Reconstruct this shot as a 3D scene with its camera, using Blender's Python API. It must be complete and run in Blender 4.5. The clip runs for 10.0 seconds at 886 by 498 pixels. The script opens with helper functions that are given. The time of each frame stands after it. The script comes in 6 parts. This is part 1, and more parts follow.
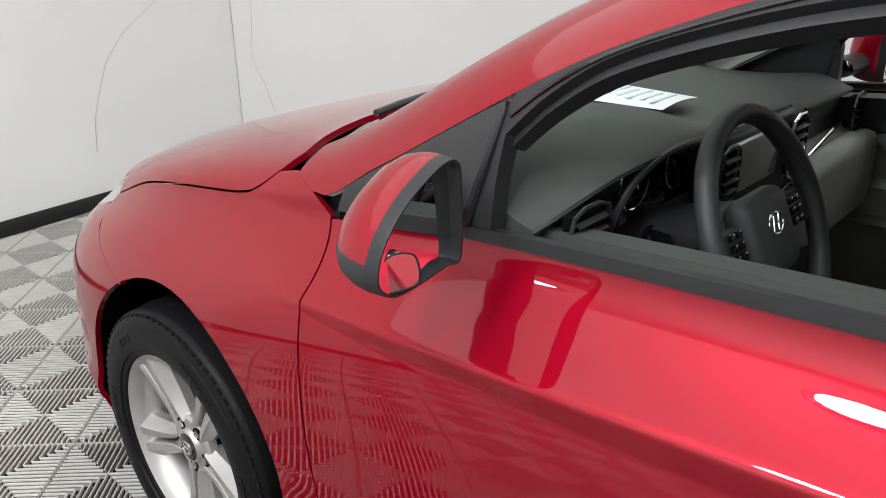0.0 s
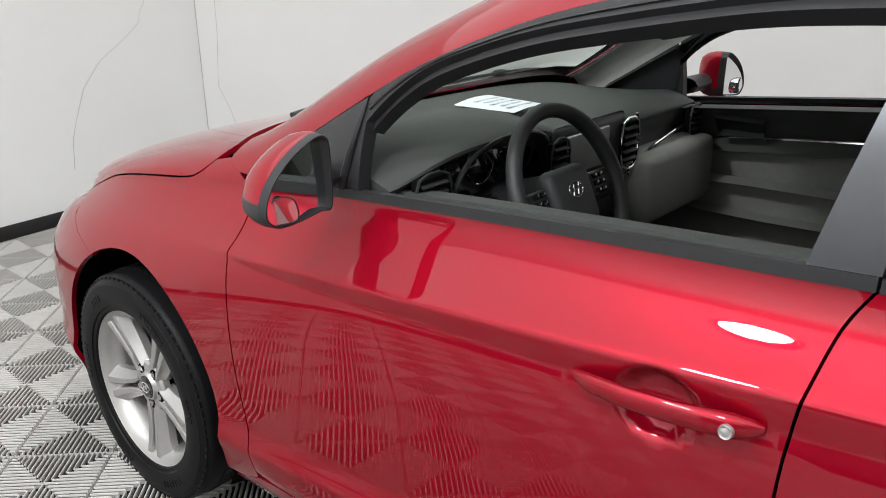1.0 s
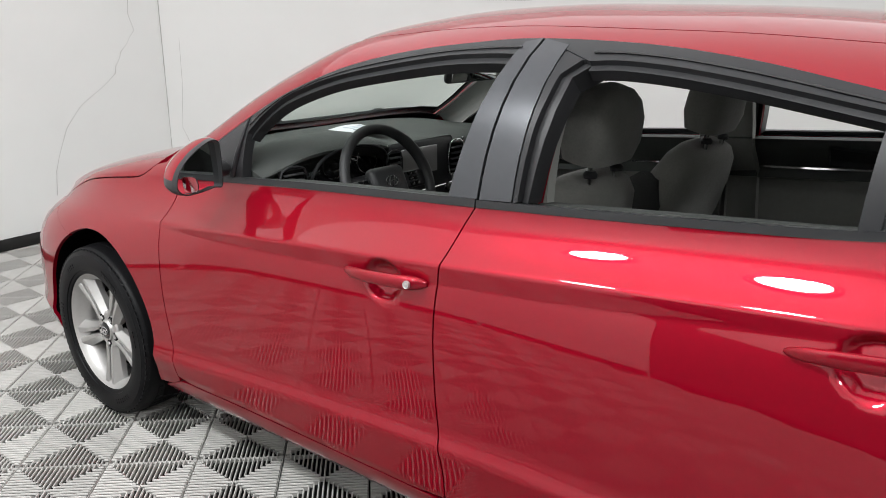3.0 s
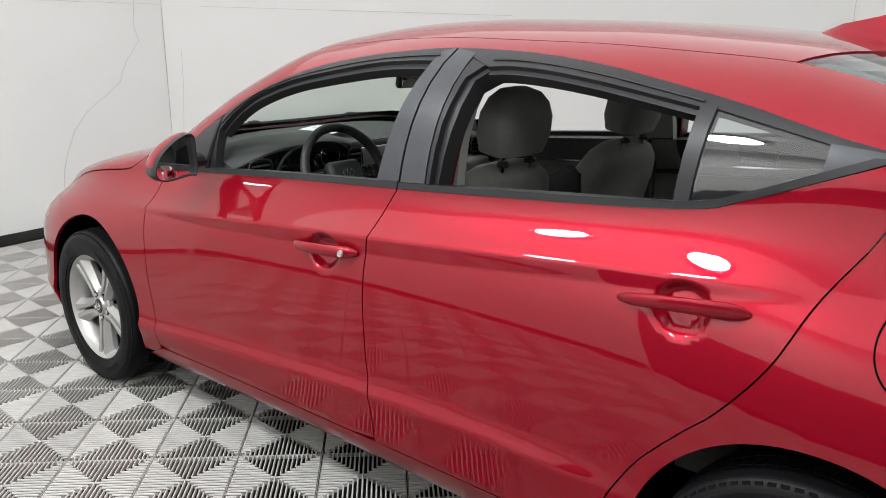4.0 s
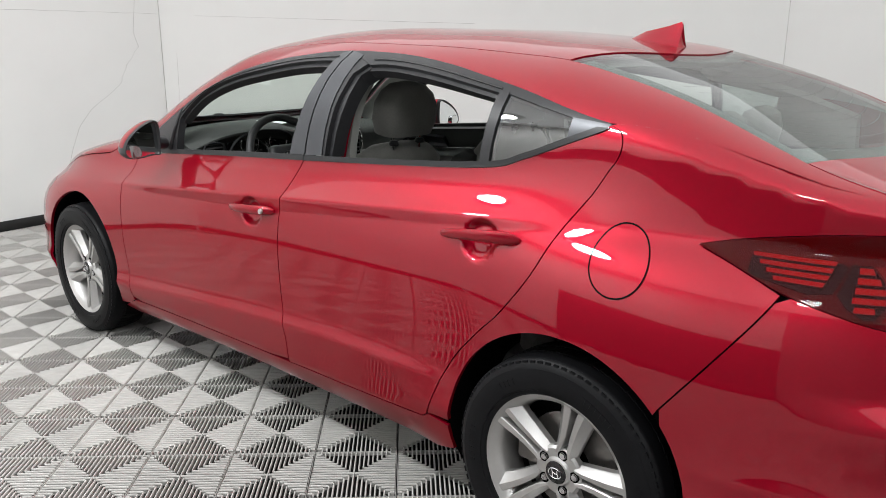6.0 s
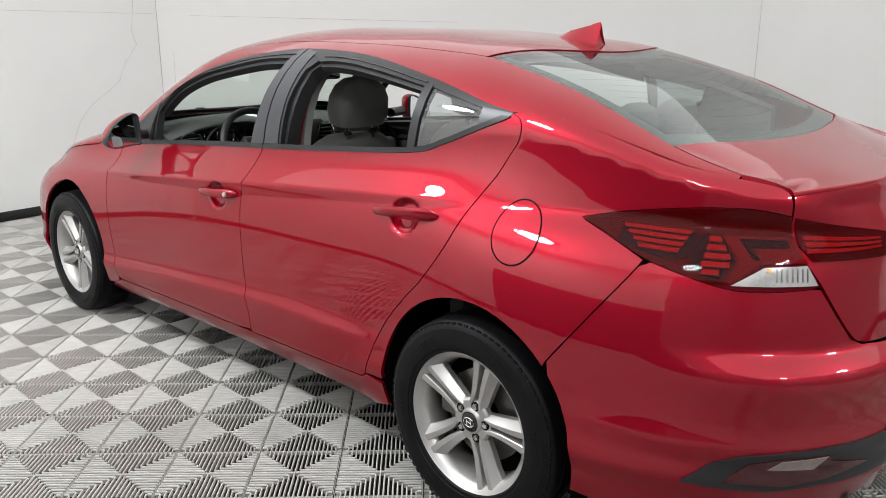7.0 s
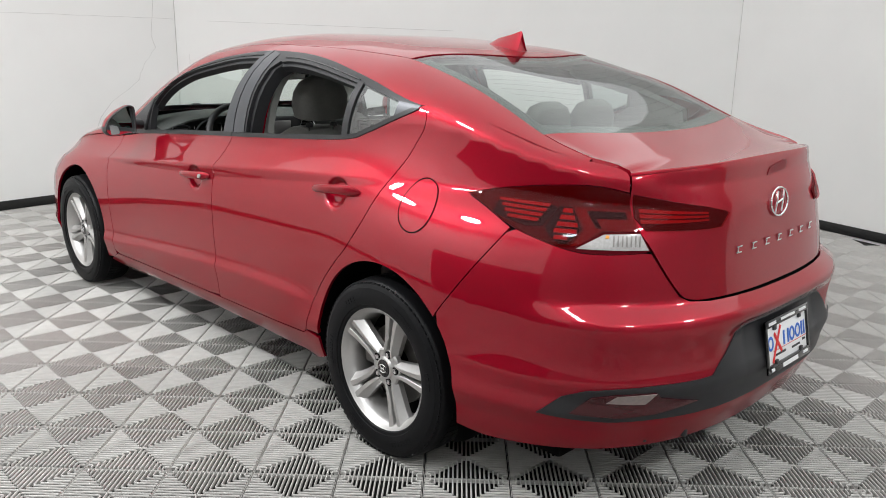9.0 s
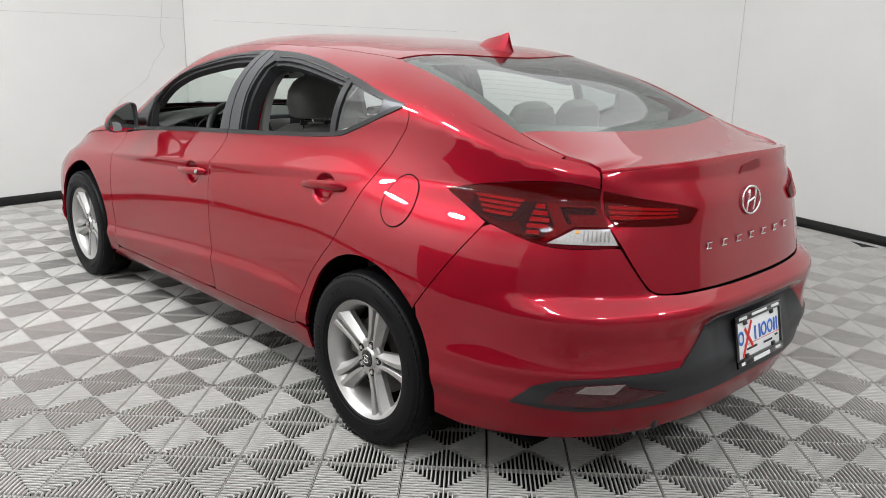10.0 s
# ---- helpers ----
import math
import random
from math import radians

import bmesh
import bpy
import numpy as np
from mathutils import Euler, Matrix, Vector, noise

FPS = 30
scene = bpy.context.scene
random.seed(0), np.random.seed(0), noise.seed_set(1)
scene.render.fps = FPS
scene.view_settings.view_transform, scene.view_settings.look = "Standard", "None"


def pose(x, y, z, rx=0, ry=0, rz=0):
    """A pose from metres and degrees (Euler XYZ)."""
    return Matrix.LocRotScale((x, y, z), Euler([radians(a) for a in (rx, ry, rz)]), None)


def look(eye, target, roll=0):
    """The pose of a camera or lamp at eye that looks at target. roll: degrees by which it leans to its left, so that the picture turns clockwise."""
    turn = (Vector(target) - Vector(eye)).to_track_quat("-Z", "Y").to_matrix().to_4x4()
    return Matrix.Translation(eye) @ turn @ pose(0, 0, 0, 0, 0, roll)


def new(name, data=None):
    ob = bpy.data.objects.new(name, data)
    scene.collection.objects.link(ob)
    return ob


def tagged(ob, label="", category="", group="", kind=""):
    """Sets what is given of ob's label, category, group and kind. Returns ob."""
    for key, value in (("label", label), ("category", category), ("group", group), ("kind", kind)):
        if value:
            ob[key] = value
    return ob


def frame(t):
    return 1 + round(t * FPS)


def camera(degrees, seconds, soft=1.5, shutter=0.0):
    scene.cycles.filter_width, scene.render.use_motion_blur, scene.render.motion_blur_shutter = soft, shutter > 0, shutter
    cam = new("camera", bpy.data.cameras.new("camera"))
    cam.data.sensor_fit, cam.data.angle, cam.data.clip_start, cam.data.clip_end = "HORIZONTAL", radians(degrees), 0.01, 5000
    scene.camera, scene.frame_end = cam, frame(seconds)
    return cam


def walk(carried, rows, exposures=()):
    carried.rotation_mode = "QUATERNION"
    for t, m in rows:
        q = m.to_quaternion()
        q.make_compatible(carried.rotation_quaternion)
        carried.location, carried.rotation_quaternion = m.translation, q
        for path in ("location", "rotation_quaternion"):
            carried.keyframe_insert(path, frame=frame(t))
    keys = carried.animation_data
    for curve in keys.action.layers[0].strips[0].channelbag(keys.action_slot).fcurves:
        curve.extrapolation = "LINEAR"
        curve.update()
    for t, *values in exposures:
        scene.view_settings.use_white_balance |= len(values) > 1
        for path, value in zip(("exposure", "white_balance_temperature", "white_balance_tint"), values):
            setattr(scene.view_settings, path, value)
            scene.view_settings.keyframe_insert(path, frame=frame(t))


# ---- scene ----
cam = camera(58.6, 10.0, soft=0.9)
PATH = [
    (0, (-1.472, 0.026, 1.317), (-0.119, 1.284, 0.553), -0.6),
    (0.5, (-1.567, -0.205, 1.328), (-0.185, 1.047, 0.604), -0.4),
    (1, (-1.674, -0.414, 1.34), (-0.265, 0.828, 0.652), -0.5),
    (1.5, (-1.784, -0.63, 1.355), (-0.352, 0.607, 0.708), -0.3),
    (2, (-1.884, -0.832, 1.371), (-0.436, 0.405, 0.758), -0.2),
    (2.5, (-1.973, -1.06, 1.382), (-0.515, 0.179, 0.801), -0.1),
    (2.7, (-2.014, -1.143, 1.38), (-0.546, 0.09, 0.812), -0.0),
    (3.8, (-2.169, -1.583, 1.384), (-0.71, -0.324, 0.846), 0.2),
    (4, (-2.186, -1.656, 1.379), (-0.732, -0.39, 0.848), 0.3),
    (4.5, (-2.247, -1.841, 1.395), (-0.792, -0.577, 0.862), 0.2),
    (5, (-2.281, -2.02, 1.396), (-0.833, -0.746, 0.865), 0.3),
    (5.5, (-2.327, -2.184, 1.387), (-0.888, -0.898, 0.862), 0.3),
    (6.8, (-2.383, -2.639, 1.376), (-0.979, -1.311, 0.864), 0.1),
    (7, (-2.389, -2.716, 1.384), (-0.988, -1.388, 0.863), 0.1),
    (7.5, (-2.396, -2.885, 1.385), (-1.006, -1.542, 0.87), 0.2),
    (8, (-2.414, -3.025, 1.374), (-1.039, -1.664, 0.867), 0.5),
    (8.5, (-2.42, -3.16, 1.37), (-1.06, -1.782, 0.867), 0.7),
    (9, (-2.425, -3.271, 1.374), (-1.078, -1.88, 0.873), 1.0),
    (9.5, (-2.424, -3.348, 1.377), (-1.09, -1.945, 0.878), 1.1),
    (10, (-2.404, -3.405, 1.377), (-1.082, -1.99, 0.876), 1.3),
]
walk(cam, [(t, look(eye, target, roll)) for t, eye, target, roll in PATH])

# ---- world, lights ----
world = bpy.data.worlds.new("world")
scene.world = world
world.use_nodes = True
world.node_tree.nodes["Background"].inputs[0].default_value = (0.9, 0.95, 1.0, 1)
world.node_tree.nodes["Background"].inputs[1].default_value = 0.05
scene.view_settings.exposure = 0.09
CEILING_Z = 3.3
# place, power, width
LAMPS = [(-2.5, 1.05, 48, 0.40), (-2.5, -0.12, 46, 0.40), (-2.6, -2.6, 20, 0.40), (-1.5, -4.7, 34, 0.40), (0.9, -4.7, 40, 0.40)]
LAMP_Z = 3.15
# an added ceiling-wide fill light, with no such source seen: centre, sides, power
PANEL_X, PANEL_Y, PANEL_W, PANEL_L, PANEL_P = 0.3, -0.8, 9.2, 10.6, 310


def area_lamp(x, y, watts, size):
    data = bpy.data.lights.new("bulb", "AREA")
    data.shape, data.size, data.energy, data.color = "DISK", size, watts, (0.97, 0.99, 1.0)
    ob = new("bulb", data)
    ob.matrix_world = pose(x, y, LAMP_Z - 0.13)
    return ob


def fill_panel_lamp():
    """The added fill light: one even, unseen panel from wall to wall."""
    data = bpy.data.lights.new("fill_glow", "AREA")
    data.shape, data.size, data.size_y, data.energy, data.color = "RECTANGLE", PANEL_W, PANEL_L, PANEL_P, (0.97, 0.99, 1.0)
    ob = new("fill_glow", data)
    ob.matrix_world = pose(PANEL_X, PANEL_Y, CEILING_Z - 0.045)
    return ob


# ---- materials ----
def material(name, colour, rough=0.5, metal=0.0, coat=0.0, spec=0.5, vary=0.0, scale=20.0, bump=0.0, bump_scale=300.0, sheen=0.0):
    m = bpy.data.materials.new(name)
    m.use_nodes = True
    nt = m.node_tree
    b = nt.nodes["Principled BSDF"]
    b.inputs["Base Color"].default_value = (*colour, 1)
    b.inputs["Roughness"].default_value = rough
    b.inputs["Metallic"].default_value = metal
    b.inputs["Coat Weight"].default_value = coat
    b.inputs["Coat Roughness"].default_value = 0.025
    b.inputs["Specular IOR Level"].default_value = spec
    b.inputs["Sheen Weight"].default_value = sheen
    geo = nt.nodes.new("ShaderNodeTexCoord")
    if vary:
        n1 = nt.nodes.new("ShaderNodeTexNoise")
        n1.inputs["Scale"].default_value = scale
        n1.inputs["Detail"].default_value = 6
        n2 = nt.nodes.new("ShaderNodeTexNoise")
        n2.inputs["Scale"].default_value = scale * 0.12
        n2.inputs["Detail"].default_value = 4
        add = nt.nodes.new("ShaderNodeMath")
        add.operation = "ADD"
        ramp = nt.nodes.new("ShaderNodeMapRange")
        ramp.inputs["From Min"].default_value, ramp.inputs["From Max"].default_value = 0.6, 1.4
        ramp.inputs["To Min"].default_value, ramp.inputs["To Max"].default_value = 1 - vary, 1 + vary
        mix = nt.nodes.new("ShaderNodeMix")
        mix.data_type, mix.blend_type = "RGBA", "MULTIPLY"
        mix.inputs[0].default_value = 1.0
        mix.inputs[6].default_value = (*colour, 1)
        nt.links.new(geo.outputs["Object"], n1.inputs["Vector"])
        nt.links.new(geo.outputs["Object"], n2.inputs["Vector"])
        nt.links.new(n1.outputs[0], add.inputs[0])
        nt.links.new(n2.outputs[0], add.inputs[1])
        nt.links.new(add.outputs[0], ramp.inputs["Value"])
        nt.links.new(ramp.outputs[0], mix.inputs[7])
        nt.links.new(mix.outputs[2], b.inputs["Base Color"])
    if bump:
        nb = nt.nodes.new("ShaderNodeTexNoise")
        nb.inputs["Scale"].default_value = bump_scale
        nb.inputs["Detail"].default_value = 3
        bp = nt.nodes.new("ShaderNodeBump")
        bp.inputs["Strength"].default_value = bump
        bp.inputs["Distance"].default_value = 0.001
        nt.links.new(geo.outputs["Object"], nb.inputs["Vector"])
        nt.links.new(nb.outputs[0], bp.inputs["Height"])
        nt.links.new(bp.outputs[0], b.inputs["Normal"])
    return m


def glass_material(name, colour, clear=0.8, gloss=0.85, least=0.05):
    """A thin tinted pane: what is behind shows through its tint, with a mirror sheen by the angle."""
    m = bpy.data.materials.new(name)
    m.use_nodes = True
    nt = m.node_tree
    out = nt.nodes["Material Output"]
    tr = nt.nodes.new("ShaderNodeBsdfTransparent")
    tr.inputs[0].default_value = (*[c * clear for c in colour], 1)
    gl = nt.nodes.new("ShaderNodeBsdfGlossy")
    gl.inputs["Roughness"].default_value = 0.01
    lw = nt.nodes.new("ShaderNodeLayerWeight")
    lw.inputs["Blend"].default_value = 0.5
    pw = nt.nodes.new("ShaderNodeMath")
    pw.operation, pw.inputs[1].default_value = "POWER", 4.0
    ma = nt.nodes.new("ShaderNodeMath")
    ma.operation, ma.inputs[1].default_value, ma.inputs[2].default_value = "MULTIPLY_ADD", gloss, least
    mix = nt.nodes.new("ShaderNodeMixShader")
    nt.links.new(lw.outputs["Facing"], pw.inputs[0])
    nt.links.new(pw.outputs[0], ma.inputs[0])
    nt.links.new(ma.outputs[0], mix.inputs[0])
    nt.links.new(tr.outputs[0], mix.inputs[1])
    nt.links.new(gl.outputs[0], mix.inputs[2])
    nt.links.new(mix.outputs[0], out.inputs["Surface"])
    return m


PAINT = material("red_paint", (0.312, 0.002, 0.0152), rough=0.40, metal=0.55, coat=1.0, spec=0.1, vary=0.05, scale=900)
PAINT.node_tree.nodes["Principled BSDF"].inputs["Specular Tint"].default_value = (0.55, 0.012, 0.03, 1)
PAINT.node_tree.nodes["Principled BSDF"].inputs["Coat IOR"].default_value = 1.48
PAINT.node_tree.nodes["Principled BSDF"].inputs["Coat Roughness"].default_value = 0.008
BLACK = material("black_plastic", (0.022, 0.022, 0.024), rough=0.42, vary=0.12, scale=60, bump=0.25, bump_scale=900)
SATIN = material("satin_black_trim", (0.021, 0.0215, 0.0235), rough=0.40, spec=0.38, vary=0.08, scale=40)
PILLAR = material("pillar_film", (0.075, 0.078, 0.085), rough=0.32, metal=0.5, spec=0.5, vary=0.06, scale=50)
GLOSS = material("gloss_black", (0.006, 0.006, 0.007), rough=0.06, coat=0.6)
# near black, for black parts and for shade put into gaps and recesses
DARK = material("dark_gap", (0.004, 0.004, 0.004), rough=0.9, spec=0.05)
RUBBER = material("tyre_rubber", (0.006, 0.006, 0.0068), rough=0.46, spec=0.14, vary=0.25, scale=35, bump=0.3, bump_scale=250)
ALLOY = material("silver_alloy", (0.53, 0.52, 0.51), rough=0.36, metal=0.75, coat=0.5, vary=0.04, scale=80)
CHROME = material("chrome", (0.85, 0.85, 0.86), rough=0.08, metal=1.0)
STEEL = material("brake_steel", (0.22, 0.21, 0.2), rough=0.4, metal=0.9, vary=0.15, scale=90)
MIRROR = material("mirror_glass", (0.78, 0.8, 0.8), rough=0.01, metal=1.0)
LAMP_RED = material("lamp_red", (0.4, 0.003, 0.012), rough=0.35, spec=0.2)
LAMP_DARK = material("lamp_dark_red", (0.012, 0.002, 0.003), rough=0.45, spec=0.1)
LAMP_FIELD = material("lamp_field_red", (0.16, 0.002, 0.008), rough=0.35, spec=0.2)
LAMP_SMOKE = material("lamp_smoked_lens", (0.08, 0.002, 0.006), rough=0.4, spec=0.05)
REFLECTOR_RED = material("dark_red_reflector", (0.05, 0.003, 0.006), rough=0.2, spec=0.4, coat=0.5)
LAMP_CLEAR = material("lamp_clear", (0.50, 0.49, 0.48), rough=0.14, metal=0.3, coat=1.0, vary=0.2, scale=120)
FOG_LENS = material("fog_lens", (0.26, 0.21, 0.20), rough=0.2, coat=0.6, vary=0.15, scale=120)
AMBER = material("amber_bulb", (0.75, 0.32, 0.05), rough=0.2)
WINDSCREEN = glass_material("green_glass", (0.86, 0.95, 0.9), 0.93)
LAMP_LENS = glass_material("red_lens", (0.85, 0.18, 0.21), 0.9, 0.32, 0.018)
REAR_GLASS = glass_material("tinted_rear_glass", (0.80, 0.91, 0.86), 0.80)
SIDE_GLASS = glass_material("tinted_quarter_glass", (0.82, 0.91, 0.9), 0.78, 0.8, 0.14)
CLOTH = material("grey_seat_cloth", (0.18, 0.177, 0.163), rough=0.95, vary=0.14, scale=160, bump=0.7, bump_scale=700, sheen=0.25)
CLOTH_DARK = material("dark_seat_cloth", (0.035, 0.036, 0.036), rough=0.95, vary=0.15, scale=160, bump=0.6, bump_scale=700)
DASH = material("dash_soft_plastic", (0.052, 0.057, 0.053), rough=0.62, vary=0.1, scale=70, bump=0.6, bump_scale=1100)
DASH_LOW = material("grey_trim_plastic", (0.26, 0.26, 0.243), rough=0.7, vary=0.08, scale=60, bump=0.5, bump_scale=900)
LEATHER = material("wheel_leather", (0.028, 0.029, 0.03), rough=0.5, vary=0.1, scale=80, bump=0.5, bump_scale=800)
HEADLINER = material("headliner", (0.55, 0.55, 0.53), rough=0.95, vary=0.06, scale=90, bump=0.4, bump_scale=900)
SCREEN = material("display_screen", (0.30, 0.29, 0.29), rough=0.2, coat=0.5)
PAPER = material("paper", (0.78, 0.8, 0.82), rough=0.7, vary=0.04, scale=30)
BLUE_INK = material("blue_print", (0.05, 0.16, 0.55), rough=0.6)
PALE_INK = material("pale_blue_print", (0.60, 0.66, 0.74), rough=0.7)
RED_INK = material("red_print", (0.62, 0.03, 0.03), rough=0.6)
WHITE_INK = material("white_print", (0.8, 0.8, 0.8), rough=0.6)
WALL = material("white_wall", (0.80, 0.80, 0.785), rough=0.75, vary=0.025, scale=3, bump=0.15, bump_scale=90)
GREY_WALL = material("grey_wall", (0.26, 0.26, 0.26), rough=0.8, vary=0.08, scale=2)
DIM_WALL = material("dim_wall", (0.07, 0.07, 0.072), rough=0.8, vary=0.15, scale=2)
CEIL = material("white_ceiling", (0.8, 0.8, 0.79), rough=0.9, vary=0.02, scale=5)
SKIRT = material("black_baseboard", (0.012, 0.012, 0.012), rough=0.45, vary=0.2, scale=30)
CRACK = material("wall_crack", (0.50, 0.49, 0.47), rough=0.9)
TILE = material("grey_tile_plastic", (0.53, 0.518, 0.496), rough=0.6, spec=0.2, vary=0.10, scale=25, bump=0.2, bump_scale=500)
SUBFLOOR = material("gap_shade_subfloor", (0.006, 0.006, 0.0055), rough=0.9, vary=0.2, scale=12)
FIXTURE = material("lamp_housing", (0.75, 0.75, 0.75), rough=0.5)


def tile_variation():
    """Each tile a little lighter or darker than the next, with faint scuffs."""
    nt = TILE.node_tree
    b = nt.nodes["Principled BSDF"]
    src = b.inputs["Base Color"].links[0].from_socket
    info = nt.nodes.new("ShaderNodeObjectInfo")
    mr = nt.nodes.new("ShaderNodeMapRange")
    mr.inputs["To Min"].default_value, mr.inputs["To Max"].default_value = 0.9, 1.08
    mix = nt.nodes.new("ShaderNodeMix")
    mix.data_type, mix.blend_type = "RGBA", "MULTIPLY"
    mix.inputs[0].default_value = 1.0
    nt.links.new(info.outputs["Random"], mr.inputs["Value"])
    nt.links.new(src, mix.inputs[6])
    nt.links.new(mr.outputs[0], mix.inputs[7])
    nt.links.new(mix.outputs[2], b.inputs["Base Color"])


tile_variation()

# ---- the shape of the car body ----
import functools

class Smooth:
    """A table of (place, value) pairs, sampled finely and softened, so that the sheet metal flows."""

    def __init__(self, pairs, soft, step=0.004):
        lo, hi = pairs[0][0] - 4 * soft, pairs[-1][0] + 4 * soft
        n = int((hi - lo) / step) + 2
        xs = lo + step * np.arange(n)
        px, py = [p[0] for p in pairs], [p[1] for p in pairs]
        ys = np.interp(xs, px, py)
        ys[xs < px[0]] = py[0] + (xs[xs < px[0]] - px[0]) * (py[1] - py[0]) / (px[1] - px[0])
        ys[xs > px[-1]] = py[-1] + (xs[xs > px[-1]] - px[-1]) * (py[-1] - py[-2]) / (px[-1] - px[-2])
        if soft:
            k = np.arange(-int(3 * soft / step), int(3 * soft / step) + 1) * step
            w = np.exp(-0.5 * (k / soft) ** 2)
            ys = np.convolve(np.pad(ys, len(k) // 2, mode="edge"), w / w.sum(), mode="valid")
        self.lo, self.step, self.ys = lo, step, [float(v) for v in ys]

    def at(self, v):
        u = (v - self.lo) / self.step
        u = min(max(u, 0.0), len(self.ys) - 1.001)
        k = int(u)
        u -= k
        return self.ys[k] * (1 - u) + self.ys[k + 1] * u


def lerp_table(table, v):
    """The value of a table at v."""
    if isinstance(table, Smooth):
        return table.at(v)
    return float(np.interp(v, [p[0] for p in table], [p[1] for p in table]))


# heights along the car's length (y ahead, front axle 1.35, rear axle -1.35)
CREASE_Z = Smooth([(-2.3, 0.95), (-1.62, 0.95), (-1.3, 0.942), (-1.066, 0.928), (-0.7, 0.903), (-0.2, 0.862), (0.084, 0.84), (0.34, 0.82), (1.0, 0.765), (1.6, 0.72), (2.3, 0.6)], 0.12)
BELT_Z = Smooth([(-2.3, 0.99), (-2.1, 1.0), (-1.87, 1.05), (-1.6, 1.115), (-1.346, 1.14), (-0.98, 1.05), (-0.237, 0.985), (0.634, 0.918),
          (0.95, 0.895), (1.35, 0.855), (1.8, 0.775), (2.1, 0.69), (2.3, 0.6)], 0.12)
ROOF_Z = Smooth([(-2.35, 1.125), (-2.17, 1.115), (-2.0, 1.092), (-1.87, 1.105), (-1.5, 1.27), (-1.15, 1.37), (-0.7, 1.408), (-0.2, 1.42), (0.1, 1.408),
          (0.4, 1.36), (0.7, 1.227), (0.85, 1.14), (1.0, 1.036), (1.12, 0.985), (1.4, 0.93), (1.8, 0.845), (2.1, 0.745), (2.3, 0.61)], 0.075)
BELT_X = Smooth([(-2.3, 0.71), (-1.9, 0.705), (-1.35, 0.708), (-0.98, 0.735), (-0.237, 0.746), (0.634, 0.70), (0.95, 0.70), (1.35, 0.72), (2.3, 0.72)], 0.16)
CREASE_X = Smooth([(-2.3, 0.68), (-1.62, 0.717), (-1.43, 0.75), (-1.1, 0.786), (-0.2, 0.806), (0.634, 0.81), (1.35, 0.80), (2.3, 0.80)], 0.1)
SIDE_X = Smooth([(-1.5, 0.868), (-1.35, 0.868), (-0.95, 0.838), (-0.3, 0.832), (0.6, 0.832), (1.0, 0.845), (1.35, 0.868), (1.5, 0.868)], 0.12)
POWER_P = Smooth([(-2.2, 7.5), (-1.8, 4.6), (-1.2, 4.0), (-0.6, 3.4), (0.2, 3.4), (0.45, 4.6), (0.8, 5.5), (1.0, 5.5), (1.2, 3.0), (2.3, 2.4)], 0.1)
# how far the side stands out by its share of the height from 0.18 m to the crease
BULGE = Smooth([(-2.0, 0.0), (-1.75, 0.003), (-1.3, 0.005), (-1.0, 0.010), (-0.6, 0.013), (0.4, 0.012), (0.75, 0.009), (0.95, 0.004), (1.07, 0.0), (1.3, 0.0)], 0.04)
BULGE_W = Smooth([(-2.0, 0.012), (-1.3, 0.020), (-1.0, 0.030), (-0.5, 0.044), (0.0, 0.046), (0.4, 0.037), (0.77, 0.026), (1.04, 0.010), (1.3, 0.008)], 0.05)
# the crease low on the doors: its height, how much of it there is, and its profile by the height over it
LOW_Z = Smooth([(-1.3, 0.45), (-0.86, 0.449), (-0.5, 0.446), (-0.1, 0.422), (0.29, 0.389), (0.8, 0.341), (1.2, 0.31)], 0.06)
LOW_MUCH = Smooth([(-1.2, 0.0), (-0.98, 0.2), (-0.8, 1.0), (0.75, 1.0), (0.95, 0.4), (1.1, 0.0), (1.3, 0.0)], 0.04)
LOW_STEP = Smooth([(-0.4, -0.06), (-0.22, -0.02), (-0.15, 0.002), (-0.08, 0.008), (0.0, 0.0155), (0.028, 0.004), (0.05, 0.0), (0.3, 0.0)], 0.0045)
FLARE = Smooth([(-0.3, -0.2), (0.0, -0.045), (0.06, -0.018), (0.13, -0.006), (0.17, -0.003), (0.245, 0.015), (0.33, 0.003), (0.42, 0.0), (0.82, 0.0), (1.0, 0.0)], 0.012)
REAR_B = Smooth([(0.15, 0.86), (0.25, 0.93), (0.35, 0.975), (0.43, 0.984), (0.50, 0.968), (0.565, 0.953), (0.64, 0.946), (0.69, 0.937), (0.81, 0.918), (0.92, 0.908), (1.0, 0.895), (1.05, 0.875), (1.09, 0.84), (1.2, 0.8)], 0.014)
FRONT_B = Smooth([(0.15, 0.80), (0.3, 0.87), (0.45, 0.885), (0.6, 0.87), (0.75, 0.80), (0.9, 0.7), (1.2, 0.6)], 0.03)
NOSE_N = Smooth([(0.2, 0.3), (0.62, 0.2), (0.72, -0.1), (0.82, -0.55), (1.1, -0.6)], 0.03)
PLAN_N = Smooth([(0.2, 2.8), (0.4, 2.9), (0.84, 3.1), (1.1, 3.3)], 0.04)


@functools.lru_cache(maxsize=200000)
def station(y):
    """Heights and half-widths of the section at y."""
    yy = min(max(y, -1.35), 1.35)
    return (CREASE_Z.at(y), BELT_Z.at(y), CREASE_X.at(y), BELT_X.at(y), SIDE_X.at(yy), ROOF_Z.at(y), POWER_P.at(y))


